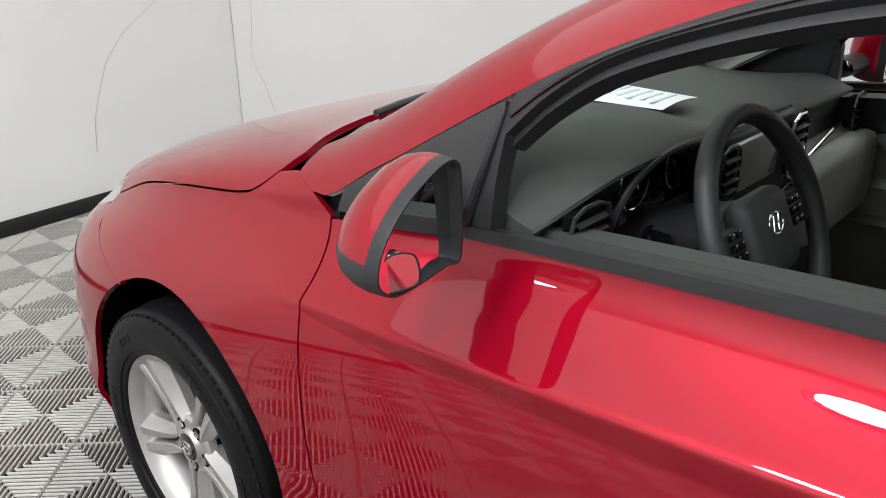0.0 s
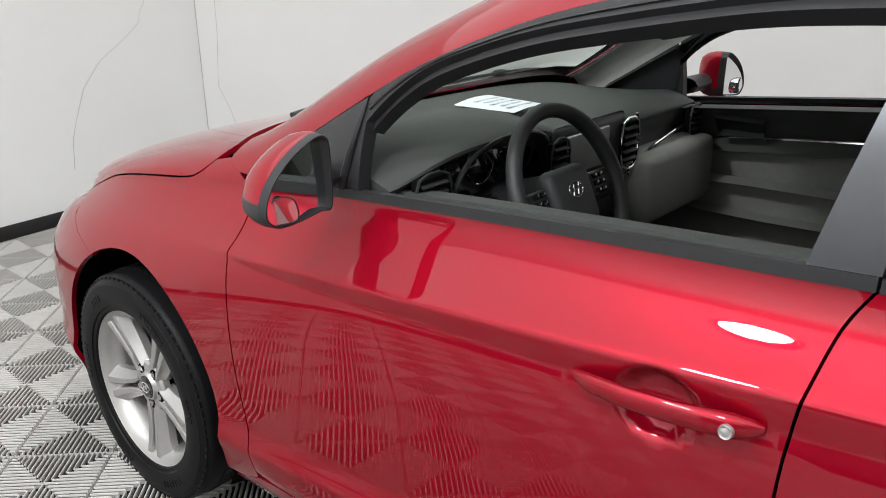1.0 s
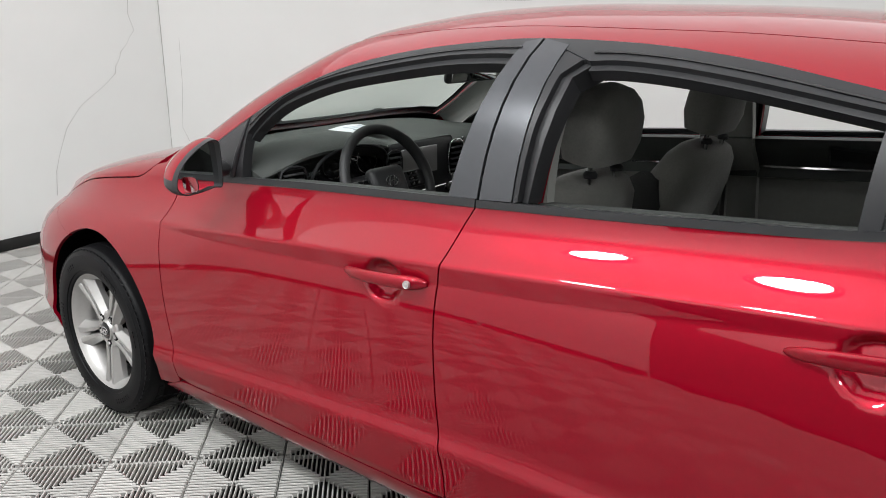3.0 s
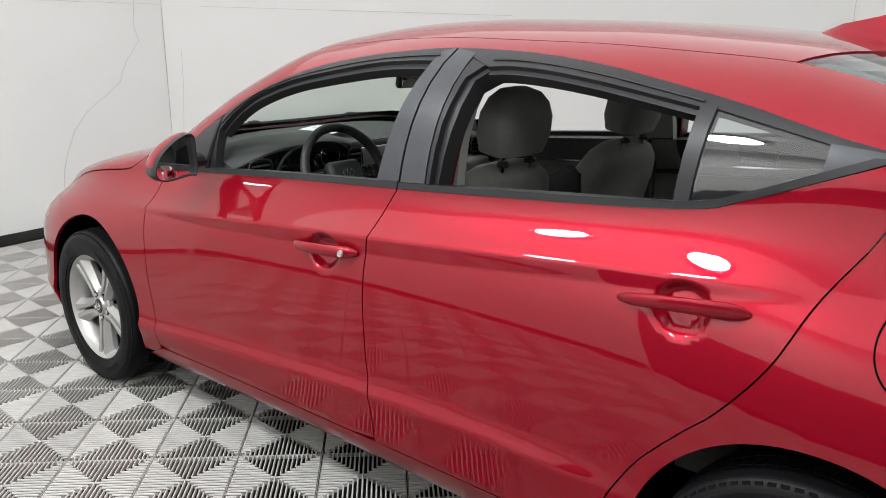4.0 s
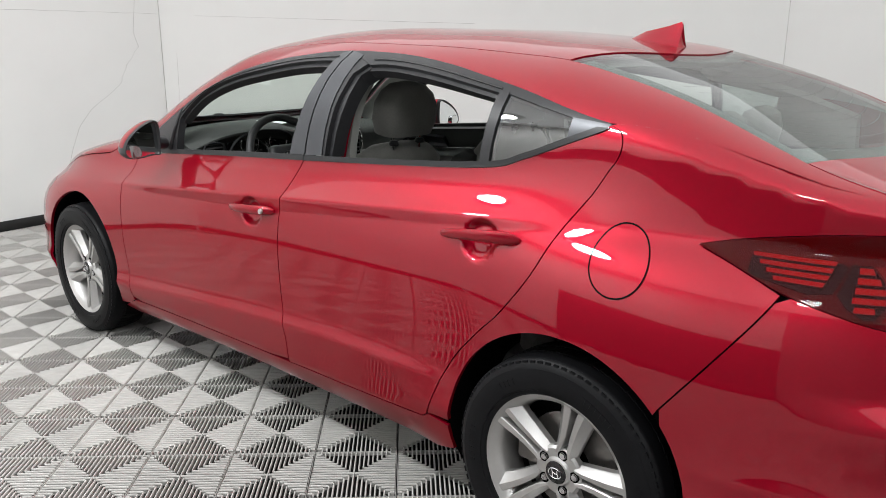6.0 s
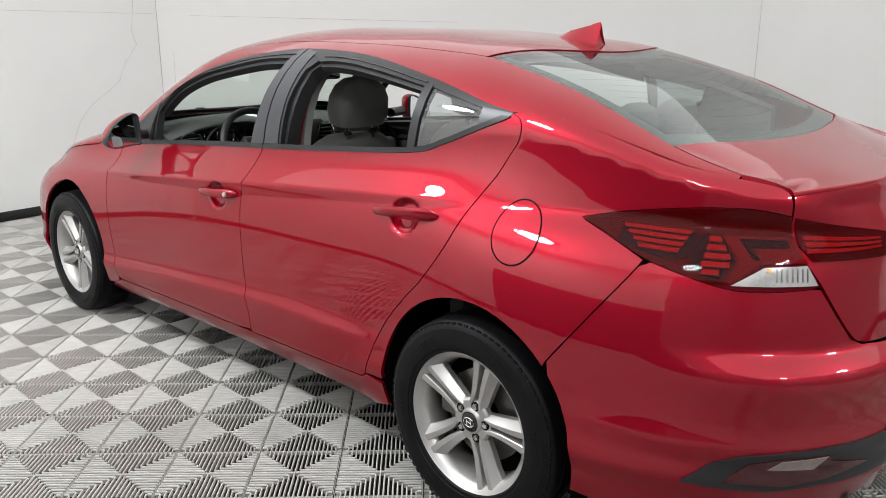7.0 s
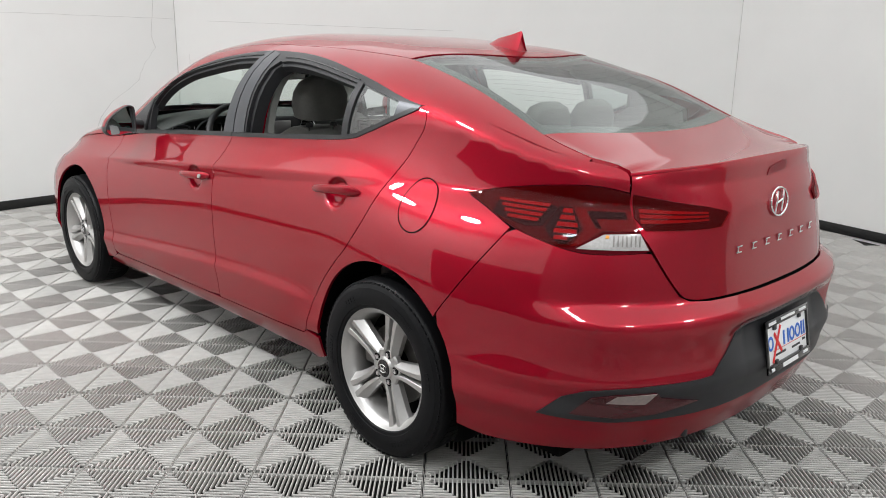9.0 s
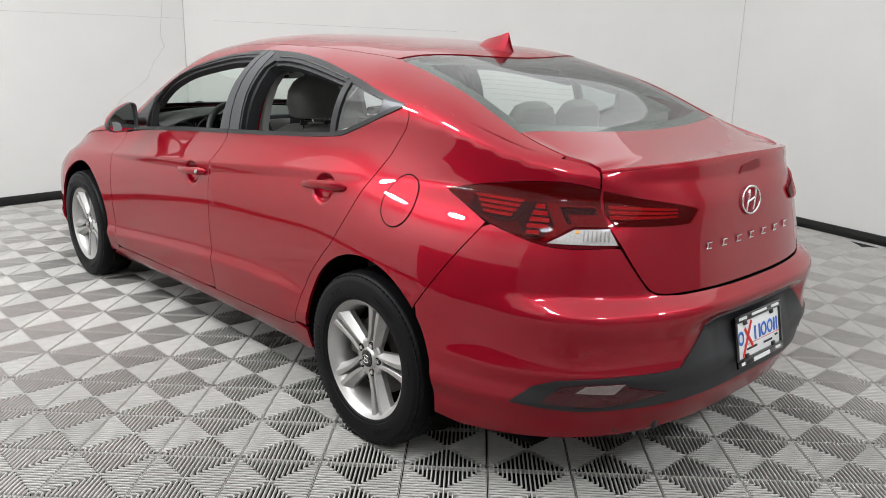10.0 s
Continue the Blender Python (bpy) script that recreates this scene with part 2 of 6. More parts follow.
def half_width(y, z):
    """The body's half-width at height z before the plan's rounding at nose and tail."""
    zc, zb, xc, xb, side_x, top, p = station(y)
    if z <= zc:
        u = max((z - 0.18) / (zc - 0.18), -0.25)
        much = LOW_MUCH.at(y)
        flare = FLARE.at(u)
        if much > 0:
            step = min(FLARE.at(u), 0.0) if u < 0.2 else 0.0
            flare += (step + LOW_STEP.at(z - LOW_Z.at(y)) - flare) * much
        under = max(1 + (z - zc) / BULGE_W.at(y), 0.0)
        return side_x + flare + (xc - side_x) * max(u, 0.0) ** 7 + BULGE.at(y) * under
    if z <= zb:
        u = (z - zc) / (zb - zc)
        return xb + (xc - xb) * (1 - u) ** 1.65 + BULGE.at(y) * max(1 - (z - zc) / 0.085, 0.0) ** 1.5
    if z >= top:
        return 0.0
    w = (z - zb) / (top - zb)
    return xb * max(1 - 0.2 * w - 0.8 * w ** 2.3, 0.0) ** (1 / p)


def soft_width(y, z):
    """The half-width with the crease rounded over."""
    d = abs(z - station(y)[0])
    w = half_width(y, z)
    if d < 0.08:
        k = 0.0035 if -1.1 < y < 0.95 else 0.0035 + 0.0075 * min(max((-1.1 - y) / 0.5, (y - 0.95) / 0.2), 1)
        soft = (half_width(y, z - 2 * k) + 4 * half_width(y, z - k) + 6 * w + 4 * half_width(y, z + k) + half_width(y, z + 2 * k)) / 16
        f = min(max((0.08 - d) / 0.05, 0), 1)
        w += (soft - w) * f * f * (3 - 2 * f)
    return w


def body_x(y, z):
    """Half-width with the plan's rounding; 0 outside."""
    w = soft_width(y, z)
    if -1.35 <= y <= 1.35:
        return w
    n = lerp_table(PLAN_N, z)
    if y < -1.35:
        r = (-y - 1.35) / lerp_table(REAR_B, z)
    elif y > 1.35:
        r = (y - 1.35) / lerp_table(FRONT_B, z)
        n += NOSE_N.at(z)
    else:
        return w
    return w * (1 - r ** n) ** (1 / n) if r < 1 else 0.0


def body_top(x, y):
    """The height of the upper surface (bonnet, roof, glass, boot) at x, y."""
    lo, hi = station(y)[1] - 0.1, station(y)[5]
    x = abs(x)
    for _ in range(20):
        m = (lo + hi) / 2
        if body_x(y, m) > x:
            lo = m
        else:
            hi = m
    return lo


def body_wrap(s, z):
    """A point of the left side: s = y ahead of the rear axle; behind it s = -1.35 - 0.9 * angle round the tail."""
    if s >= -1.35:
        return (-body_x(s, z), s, z)
    f = (-1.35 - s) / 0.9
    n, b = lerp_table(PLAN_N, z), lerp_table(REAR_B, z)
    w = soft_width(-1.35 - b * math.sin(f), z) or 0.3
    for _ in range(3):
        r = ((abs(math.cos(f)) / w) ** n + (abs(math.sin(f)) / b) ** n) ** (-1 / n)
        w = soft_width(-1.35 - r * math.sin(f), z) or 0.3
    return (-r * math.cos(f), -1.35 - r * math.sin(f), z)

# ---- mesh helpers ----
def empty(name, at=(0, 0, 0)):
    ob = new(name)
    ob.location = at
    return ob


def world_of(ob):
    m = ob.matrix_basis.copy()
    return world_of(ob.parent) @ ob.matrix_parent_inverse @ m if ob.parent else m


def hang(ob, parent):
    """Makes ob a part of parent and leaves it where it is."""
    ob.parent = parent
    ob.matrix_parent_inverse = world_of(parent).inverted()
    return ob


def finish(name, mesh, mat, parent=None, label=""):
    ob = new(name, mesh)
    mesh.materials.append(mat)
    if parent:
        hang(ob, parent)
    return tagged(ob, label)


def part(name, bm, mat, parent=None, label="", smooth=True):
    mesh = bpy.data.meshes.new(name)
    bmesh.ops.recalc_face_normals(bm, faces=bm.faces)
    if smooth:
        for f in bm.faces:
            f.smooth = True
        for e in bm.edges:
            if len(e.link_faces) == 2 and e.calc_face_angle(0) > 0.6:
                e.smooth = False
    bm.to_mesh(mesh)
    bm.free()
    return finish(name, mesh, mat, parent, label)


def spline(points, steps=5, closed=False):
    """Points along a Catmull-Rom curve through the given ones."""
    pts = [np.array(p, float) for p in points]
    n, out = len(pts), []
    for i in range(n if closed else n - 1):
        g = (lambda k: pts[k % n]) if closed else (lambda k: pts[min(max(k, 0), n - 1)])
        p0, p1, p2, p3 = g(i - 1), g(i), g(i + 1), g(i + 2)
        for k in range(steps):
            u = k / steps
            out.append(0.5 * (2 * p1 + (p2 - p0) * u + (2 * p0 - 5 * p1 + 4 * p2 - p3) * u * u + (3 * p1 - p0 - 3 * p2 + p3) * u ** 3))
    if not closed:
        out.append(pts[-1])
    return [tuple(p) for p in out]


FLOW_CUTS = [-0.055 + 0.0041 * k for k in range(18)]


def shell(name, outline, mapper, mat, parent=None, label="", step=0.03, rim=0.012, lift=0.0, out=(-1, 0, 0), flow=None):
    """A curved panel: the outline in the plane is cut into cells and laid on the surface, with edges turned in by rim.
    flow: the cells follow this line along the panel and lie closer beside it."""
    bm = bmesh.new()
    clean = []
    for p in outline:
        if not clean or math.dist(p, clean[-1]) > 0.0015:
            clean.append(tuple(p))
    if math.dist(clean[0], clean[-1]) < 0.0015:
        clean.pop()
    if flow:
        surface = mapper
        mapper = lambda u, v: surface(u, v + flow(u))
        clean = [(p[0], p[1] - flow(p[0])) for p in clean]
    bm.faces.new([bm.verts.new((p[0], p[1], 0)) for p in clean])
    us, vs = [p[0] for p in clean], [p[1] for p in clean]
    for axis, lo, hi in ((0, min(us), max(us)), (1, min(vs), max(vs))):
        k = math.ceil(lo / step)
        while k * step < hi:
            if k * step - lo > 0.0005:
                co, no = [0, 0, 0], [0, 0, 0]
                co[axis], no[axis] = k * step, 1
                bmesh.ops.bisect_plane(bm, geom=bm.verts[:] + bm.edges[:] + bm.faces[:], plane_co=co, plane_no=no, dist=1e-5)
            k += 1
    if flow:
        for v in FLOW_CUTS:
            if min(vs) + 0.002 < v < max(vs) - 0.002:
                bmesh.ops.bisect_plane(bm, geom=bm.verts[:] + bm.edges[:] + bm.faces[:], plane_co=(0, v, 0), plane_no=(0, 1, 0), dist=1e-5)
    bmesh.ops.triangulate(bm, faces=[f for f in bm.faces if len(f.verts) > 4])
    border = [e for e in bm.edges if e.is_boundary]
    normals = {}
    places = {}
    h = 0.004
    for v in bm.verts:
        u, w = v.co.x, v.co.y
        p = Vector(mapper(u, w))
        n = (Vector(mapper(u + h, w)) - Vector(mapper(u - h, w))).cross(Vector(mapper(u, w + h)) - Vector(mapper(u, w - h)))
        n = n.normalized() if n.length > 0 else Vector(out)
        if n.dot(Vector(out)) < 0 and abs(n.dot(Vector(out))) > 0.05:
            n = -n
        places[v], normals[v] = p + n * lift, n
    lists, nrm = [], []
    index = {}
    for v in bm.verts:
        index[v] = len(lists)
        lists.append(places[v])
        nrm.append(normals[v])
    faces = [[index[v] for v in f.verts] for f in bm.faces]
    if faces:
        f0 = bm.faces[:][len(faces) // 2]
        a, b, c = [places[v] for v in f0.verts[:3]]
        if (b - a).cross(c - a).dot(normals[f0.verts[0]]) < 0:
            faces = [f[::-1] for f in faces]
    if rim:
        rim_index = {}
        centre = {}
        for e in border:
            f = e.link_faces[0]
            for v in e.verts:
                centre.setdefault(v, []).append(f.calc_center_median())
        for v in centre:
            k0 = len(lists)
            lists += [places[v], places[v] - normals[v] * rim]
            side = Vector((0, 0, 0))
            for e in v.link_edges:
                if e.is_boundary:
                    o = e.other_vert(v)
                    side += (places[o] - places[v]).cross(normals[v]) * (1 if index[o] > index[v] else -1)
            nrm += [normals[v], normals[v]]
            rim_index[v] = k0
        for e in border:
            a, b = e.verts
            faces.append([rim_index[a], rim_index[b], rim_index[b] + 1, rim_index[a] + 1])
    mesh = bpy.data.meshes.new(name)
    mesh.from_pydata([tuple(p) for p in lists], [], faces)
    mesh.update()
    for p in mesh.polygons:
        p.use_smooth = True
    count = len(bm.verts)
    loops = []
    for p in mesh.polygons:
        skirt = any(i >= count for i in p.vertices)
        for i in p.vertices:
            loops.append(tuple(p.normal) if skirt else tuple(nrm[i]))
    mesh.normals_split_custom_set(loops)
    bm.free()
    return finish(name, mesh, mat, parent, label)


def mirrored(ob, name, parent, label=""):
    """The same panel for the other side of the car."""
    src = ob.data
    mesh = bpy.data.meshes.new(name)
    verts = [(-v.co.x, v.co.y, v.co.z) for v in src.vertices]
    faces = [list(p.vertices)[::-1] for p in src.polygons]
    normals = []
    corner = [tuple(n.vector) for n in src.corner_normals]
    for p in src.polygons:
        idx = list(p.loop_indices)[::-1]
        normals += [(-corner[i][0], corner[i][1], corner[i][2]) for i in idx]
    mesh.from_pydata(verts, [], faces)
    mesh.update()
    for p in mesh.polygons:
        p.use_smooth = True
    mesh.normals_split_custom_set(normals)
    return finish(name, mesh, src.materials[0], parent, label)


def box(bm, size, at=(0, 0, 0), turn=None, bevel=0.0, segments=2):
    r = bmesh.ops.create_cube(bm, size=1.0)
    vs = r["verts"]
    bmesh.ops.scale(bm, vec=size, verts=vs)
    if bevel:
        es = list({e for v in vs for e in v.link_edges})
        r = bmesh.ops.bevel(bm, geom=es, offset=bevel, segments=segments, affect="EDGES", profile=0.5)
        vs = list({v for f in r["faces"] for v in f.verts} | {v for v in vs if v.is_valid})
    if turn is not None:
        bmesh.ops.transform(bm, matrix=turn.to_4x4(), verts=vs)
    bmesh.ops.translate(bm, vec=at, verts=vs)
    return vs


def tube(bm, path, radius, sides=10, closed=False, flat=1.0):
    """A round bar along a path; radius may be a number or one per point."""
    pts = [Vector(p) for p in path]
    n, rings = len(pts), []
    for i, p in enumerate(pts):
        a = pts[(i - 1) % n] if closed or i else p
        b = pts[(i + 1) % n] if closed or i < n - 1 else p
        d = (b - a).normalized()
        side = d.cross(Vector((0, 0, 1)))
        side = side.normalized() if side.length > 1e-4 else Vector((1, 0, 0))
        up = side.cross(d)
        r = radius[i] if isinstance(radius, (list, tuple)) else radius
        rings.append([bm.verts.new(p + side * r * math.cos(2 * math.pi * k / sides) + up * r * flat * math.sin(2 * math.pi * k / sides)) for k in range(sides)])
    for i in range(n if closed else n - 1):
        a, b = rings[i], rings[(i + 1) % n]
        for k in range(sides):
            bm.faces.new((a[k], a[(k + 1) % sides], b[(k + 1) % sides], b[k]))
    if not closed:
        bm.faces.new(rings[0][::-1])
        bm.faces.new(rings[-1])


def lathe(bm, profile, sides=64, axis="x", centre=(0, 0, 0)):
    """Turns a profile of (along, radius) round an axis."""
    rings = []
    for a, r in profile:
        ring = []
        for k in range(sides):
            c, s = math.cos(2 * math.pi * k / sides), math.sin(2 * math.pi * k / sides)
            p = (a, r * c, r * s) if axis == "x" else (r * c, r * s, a) if axis == "z" else (r * c, a, r * s)
            ring.append(bm.verts.new(Vector(p) + Vector(centre)))
        rings.append(ring)
    for a, b in zip(rings, rings[1:]):
        for k in range(sides):
            bm.faces.new((a[k], a[(k + 1) % sides], b[(k + 1) % sides], b[k]))
    return rings


def prism(bm, outline, depth, place, bevel=0.0):
    """A plate: outline (u, v) pushed out by depth; place(u, v, w) gives its point."""
    n = len(outline)
    a = [bm.verts.new(place(u, v, 0)) for u, v in outline]
    b = [bm.verts.new(place(u, v, depth)) for u, v in outline]
    if bevel:
        cu, cv = sum(p[0] for p in outline) / n, sum(p[1] for p in outline) / n
        c = []
        for u, v in outline:
            d = math.hypot(u - cu, v - cv) or 1
            c.append(bm.verts.new(place(u - (u - cu) / d * bevel, v - (v - cv) / d * bevel, depth + bevel)))
    for k in range(n):
        bm.faces.new((a[k], a[(k + 1) % n], b[(k + 1) % n], b[k]))
        if bevel:
            bm.faces.new((b[k], b[(k + 1) % n], c[(k + 1) % n], c[k]))
    bm.faces.new(a[::-1])
    bm.faces.new(c if bevel else b)

# ---- the room ----
WALLS = [(1.06, 3.96), (4.25, 0.02), (2.9, -5.4), (-3.7, -5.6), (-3.651, -2.6), (-3.6, 0.5), (-3.5, 1.6), (-2.75, 3.55)]
# the dark wall's lower band is added, unseen, for the paint's dark reflections
DARK_WALLS, GREY_WALLS = (5,), (3, 4)
OPENING_Z = 1.3


def build_wall(i, a, b):
    a, b = Vector((*a, 0)), Vector((*b, 0))
    d = (b - a).normalized()
    n = Vector((d.y, -d.x, 0))
    mid = Vector((0.3, -0.8, 0))
    if n.dot(mid - a) > 0:
        n = -n
    bm = bmesh.new()
    dark = i in DARK_WALLS
    lo, hi = -0.02, OPENING_Z if dark else CEILING_Z
    bm_pts = [a, b, b + n * 0.12 + d * 0.1, a + n * 0.12 - d * 0.1]
    lower = [bm.verts.new((p.x, p.y, lo)) for p in bm_pts]
    upper = [bm.verts.new((p.x, p.y, hi)) for p in bm_pts]
    for k in range(4):
        bm.faces.new((lower[k], lower[(k + 1) % 4], upper[(k + 1) % 4], upper[k]))
    bm.faces.new(lower[::-1])
    bm.faces.new(upper)
    wall = part("wall_%d" % i, bm, DIM_WALL if dark else GREY_WALL if i in GREY_WALLS else WALL, smooth=False)
    tagged(wall, "dark grey lower part of the wall behind the camera" if dark else "plain mid-grey wall behind the camera" if i in GREY_WALLS else "smooth white painted studio wall with faint seams", "wall", kind="structure")
    if dark:
        bm = bmesh.new()
        lower = [bm.verts.new((p.x, p.y, OPENING_Z)) for p in bm_pts]
        upper = [bm.verts.new((p.x, p.y, CEILING_Z)) for p in bm_pts]
        for k in range(4):
            bm.faces.new((lower[k], lower[(k + 1) % 4], upper[(k + 1) % 4], upper[k]))
        bm.faces.new(lower[::-1])
        bm.faces.new(upper)
        tagged(part("wall_%d_upper" % i, bm, WALL, smooth=False), "white painted wall above a dark grey dado", "wall", kind="structure")
    bm = bmesh.new()
    length = (b - a).length - 0.04
    turn = Matrix((d, -n, Vector((0, 0, 1)))).transposed()
    box(bm, (length, 0.012, 0.075), a + d * (length / 2 + 0.02) - n * 0.0065 + Vector((0, 0, 0.0385)), turn, bevel=0.004)
    base = part("baseboard_%d" % i, bm, SKIRT)
    tagged(base, "black rubber baseboard along the white wall", "baseboard", kind="structure")
    return d, n


for i, corner in enumerate(WALLS):
    build_wall(i + 1, corner, WALLS[(i + 1) % len(WALLS)])

bm = bmesh.new()
box(bm, (9.5, 11.0, 0.1), (0.3, -0.8, CEILING_Z + 0.05))
tagged(part("ceiling", bm, CEIL, smooth=False), "plain white ceiling of the studio", "ceiling", kind="structure")


def strip_on(a, b, points, width, name, label):
    """A thin crack or seam on the wall that runs from a to b; points (along, height)."""
    a, b = Vector((*a, 0)), Vector((*b, 0))
    d = (b - a).normalized()
    n = Vector((d.y, -d.x, 0))
    if n.dot(Vector((0.3, -0.8, 0)) - a) < 0:
        n = -n
    bm = bmesh.new()
    last = None
    rng = random.Random(3)
    for s, z in points:
        w = width * rng.uniform(0.5, 1.2)
        c = a + d * s + n * 0.004 + Vector((0, 0, z))
        flat = len(points) > 1 and abs(points[-1][1] - points[0][1]) < 0.3
        across = Vector((0, 0, 1)) if flat else d
        pair = [bm.verts.new(c - across * w / 2), bm.verts.new(c + across * w / 2)]
        if last:
            bm.faces.new((last[0], last[1], pair[1], pair[0]))
        last = pair
    ob = part(name, bm, CRACK, smooth=False)
    tagged(ob, label, "crack", kind="structure")


A_WALL, B_WALL, F_WALL = WALLS[0], WALLS[1], WALLS[-1]
CRACK_PATH = [(0.20, 1.95), (0.215, 1.696), (0.255, 1.415), (0.232, 1.34), (0.218, 1.303), (0.262, 1.262), (0.285, 1.215), (0.342, 1.165), (0.351, 1.128), (0.39, 1.075), (0.398, 1.024), (0.507, 0.942), (0.60, 0.885), (0.68, 0.832), (0.793, 0.704), (0.866, 0.539), (0.90, 0.44), (0.918, 0.285)]
strip_on(A_WALL, F_WALL, CRACK_PATH, 0.004, "crack", "fine jagged crack in the white wall")
strip_on(A_WALL, B_WALL, [(0.125, 1.25), (0.12, 0.95), (0.094, 0.62), (0.155, 0.475), (0.199, 0.31)], 0.003, "crack", "fine crack in the white wall")
strip_on(A_WALL, F_WALL, [(0.004, 0.08 + 0.1 * k) for k in range(33)], 0.006, "wall_seam", "dark upright seam where two walls meet")
strip_on(A_WALL, F_WALL, [(0.02 + 0.1 * k, 1.562 + 0.002 * (k % 3)) for k in range(30)], 0.0025, "wall_seam", "faint level seam in the white wall")
strip_on(A_WALL, B_WALL, [(0.3 + 0.1 * k, 1.55 - 0.012 * k * 0.2) for k in range(24)], 0.0025, "wall_seam", "faint level seam in the white wall")
strip_on(B_WALL, WALLS[2], [(0.004, 0.08 + 0.1 * k) for k in range(33)], 0.004, "wall_seam", "faint upright seam where two walls meet")

# ---- the ribbed floor ----
TILE_SIDE, TILE_TURN, TILE_X, TILE_Y = 0.2814, 45.1, -0.842, 0.4226
RIBS = 19
U = Vector((math.cos(radians(TILE_TURN)), -math.sin(radians(TILE_TURN)), 0))
V = Vector((math.sin(radians(TILE_TURN)), math.cos(radians(TILE_TURN)), 0))

# slab set near black: the shade between the ribs is in its colour
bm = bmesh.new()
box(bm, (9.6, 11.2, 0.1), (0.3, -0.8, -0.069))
tagged(part("subfloor", bm, SUBFLOOR, smooth=False), "near-black slab beneath the ribbed tiles, with gap shade in its colour", "floor", kind="structure")


def rib_list():
    """The ribs of one tile as boxes in its own plane: centre, half-sizes, whether they run along y, and how far they lie below the top."""
    out = []
    half, pitch = TILE_SIDE / 2, TILE_SIDE / RIBS
    wide = pitch * 0.205
    outer = half - 0.0042
    for k in range(RIBS):
        c = -half + pitch * (k + 0.5)
        inner = abs(c) + 0.0015
        if outer - inner < 0.003:
            continue
        mid, ln = (inner + outer) / 2, (outer - inner) / 2
        out += [((c, mid), (wide, ln), 1, 0), ((c, -mid), (wide, ln), 1, 0), ((mid, c), (ln, wide), 0, 0), ((-mid, c), (ln, wide), 0, 0)]
    edge = half - 0.0026
    for sg in (-1, 1):
        out += [((0, sg * edge), (half - 0.0013, 0.0010), 0, 0.005), ((sg * edge, 0), (0.0010, half - 0.006), 1, 0.005)]
    return out


def rib_mesh(name, places, full):
    """Ribs with a flat cap that narrow to a thin web below; the near ones have rounded upper edges."""
    verts, faces = [], []
    ribs = rib_list()
    levels = ((-0.018, 0.25), (-0.0075, 0.35), (-0.0046, 1.0), (-0.0008, 0.55), (0.0, 0.32)) if full else ((-0.018, 0.3), (-0.0046, 1.0), (0.0, 0.38))
    for px, py in places:
        for (cx, cy), (hx, hy), along, drop in ribs:
            k = len(verts)
            for z, g in levels:
                gx, gy = (hx * g, hy - hx * (1 - g)) if along else (hx - hy * (1 - g), hy * g)
                for sx, sy in ((-1, -1), (1, -1), (1, 1), (-1, 1)):
                    verts.append((px + cx + sx * gx, py + cy + sy * gy, max(z - drop, -0.018)))
            for lev in range(0, 4 * len(levels) - 4, 4):
                for j in range(4):
                    a, b = k + lev + j, k + lev + (j + 1) % 4
                    faces.append((a, b, b + 4, a + 4))
            k += 4 * len(levels) - 4
            faces.append((k, k + 1, k + 2, k + 3))
    mesh = bpy.data.meshes.new(name)
    mesh.from_pydata(verts, [], faces)
    mesh.update()
    return mesh


def inside_room(p):
    ok = True
    for i, a in enumerate(WALLS):
        b = WALLS[(i + 1) % len(WALLS)]
        cross = (b[0] - a[0]) * (p.y - a[1]) - (b[1] - a[1]) * (p.x - a[0])
        if cross > 0.03:
            ok = False
    return ok


def build_floor():
    floor = empty("floor")
    tagged(floor, "light grey ribbed plastic floor tiles with quartered pattern", "floor", kind="structure")
    turn = Matrix((U, V, Vector((0, 0, 1)))).transposed().to_4x4()
    near, far = [], []
    for i in range(-24, 26):
        for j in range(-24, 24):
            p = Vector((TILE_X, TILE_Y, 0)) + U * (i + 0.5) * TILE_SIDE + V * (j + 0.5) * TILE_SIDE
            if not inside_room(p):
                continue
            under = -0.55 < p.x < 0.75 and -1.9 < p.y < 1.9
            key = math.hypot(max(0, -p.x - 1.35), 0) + abs(p.y + 1.0) * 0.55 + max(0, p.x + 1.0) * 0.9
            (far if under else near).append((key, i, j, p))
    near.sort(key=lambda r: r[0])
    far += near[300:]
    mesh = rib_mesh("tile", [(0, 0)], True)
    mesh.materials.append(TILE)
    for _, i, j, p in near[:300]:
        ob = new("tile", mesh)
        ob.parent = floor
        ob.matrix_local = Matrix.Translation(p) @ turn
    places = [((i + 0.5) * TILE_SIDE, (j + 0.5) * TILE_SIDE) for _, i, j, p in far]
    mesh = rib_mesh("tile_field", places, False)
    mesh.materials.append(TILE)
    ob = new("tile_field", mesh)
    ob.parent = floor
    ob.matrix_local = Matrix.Translation((TILE_X, TILE_Y, 0)) @ turn
    tagged(ob, kind="stuff")


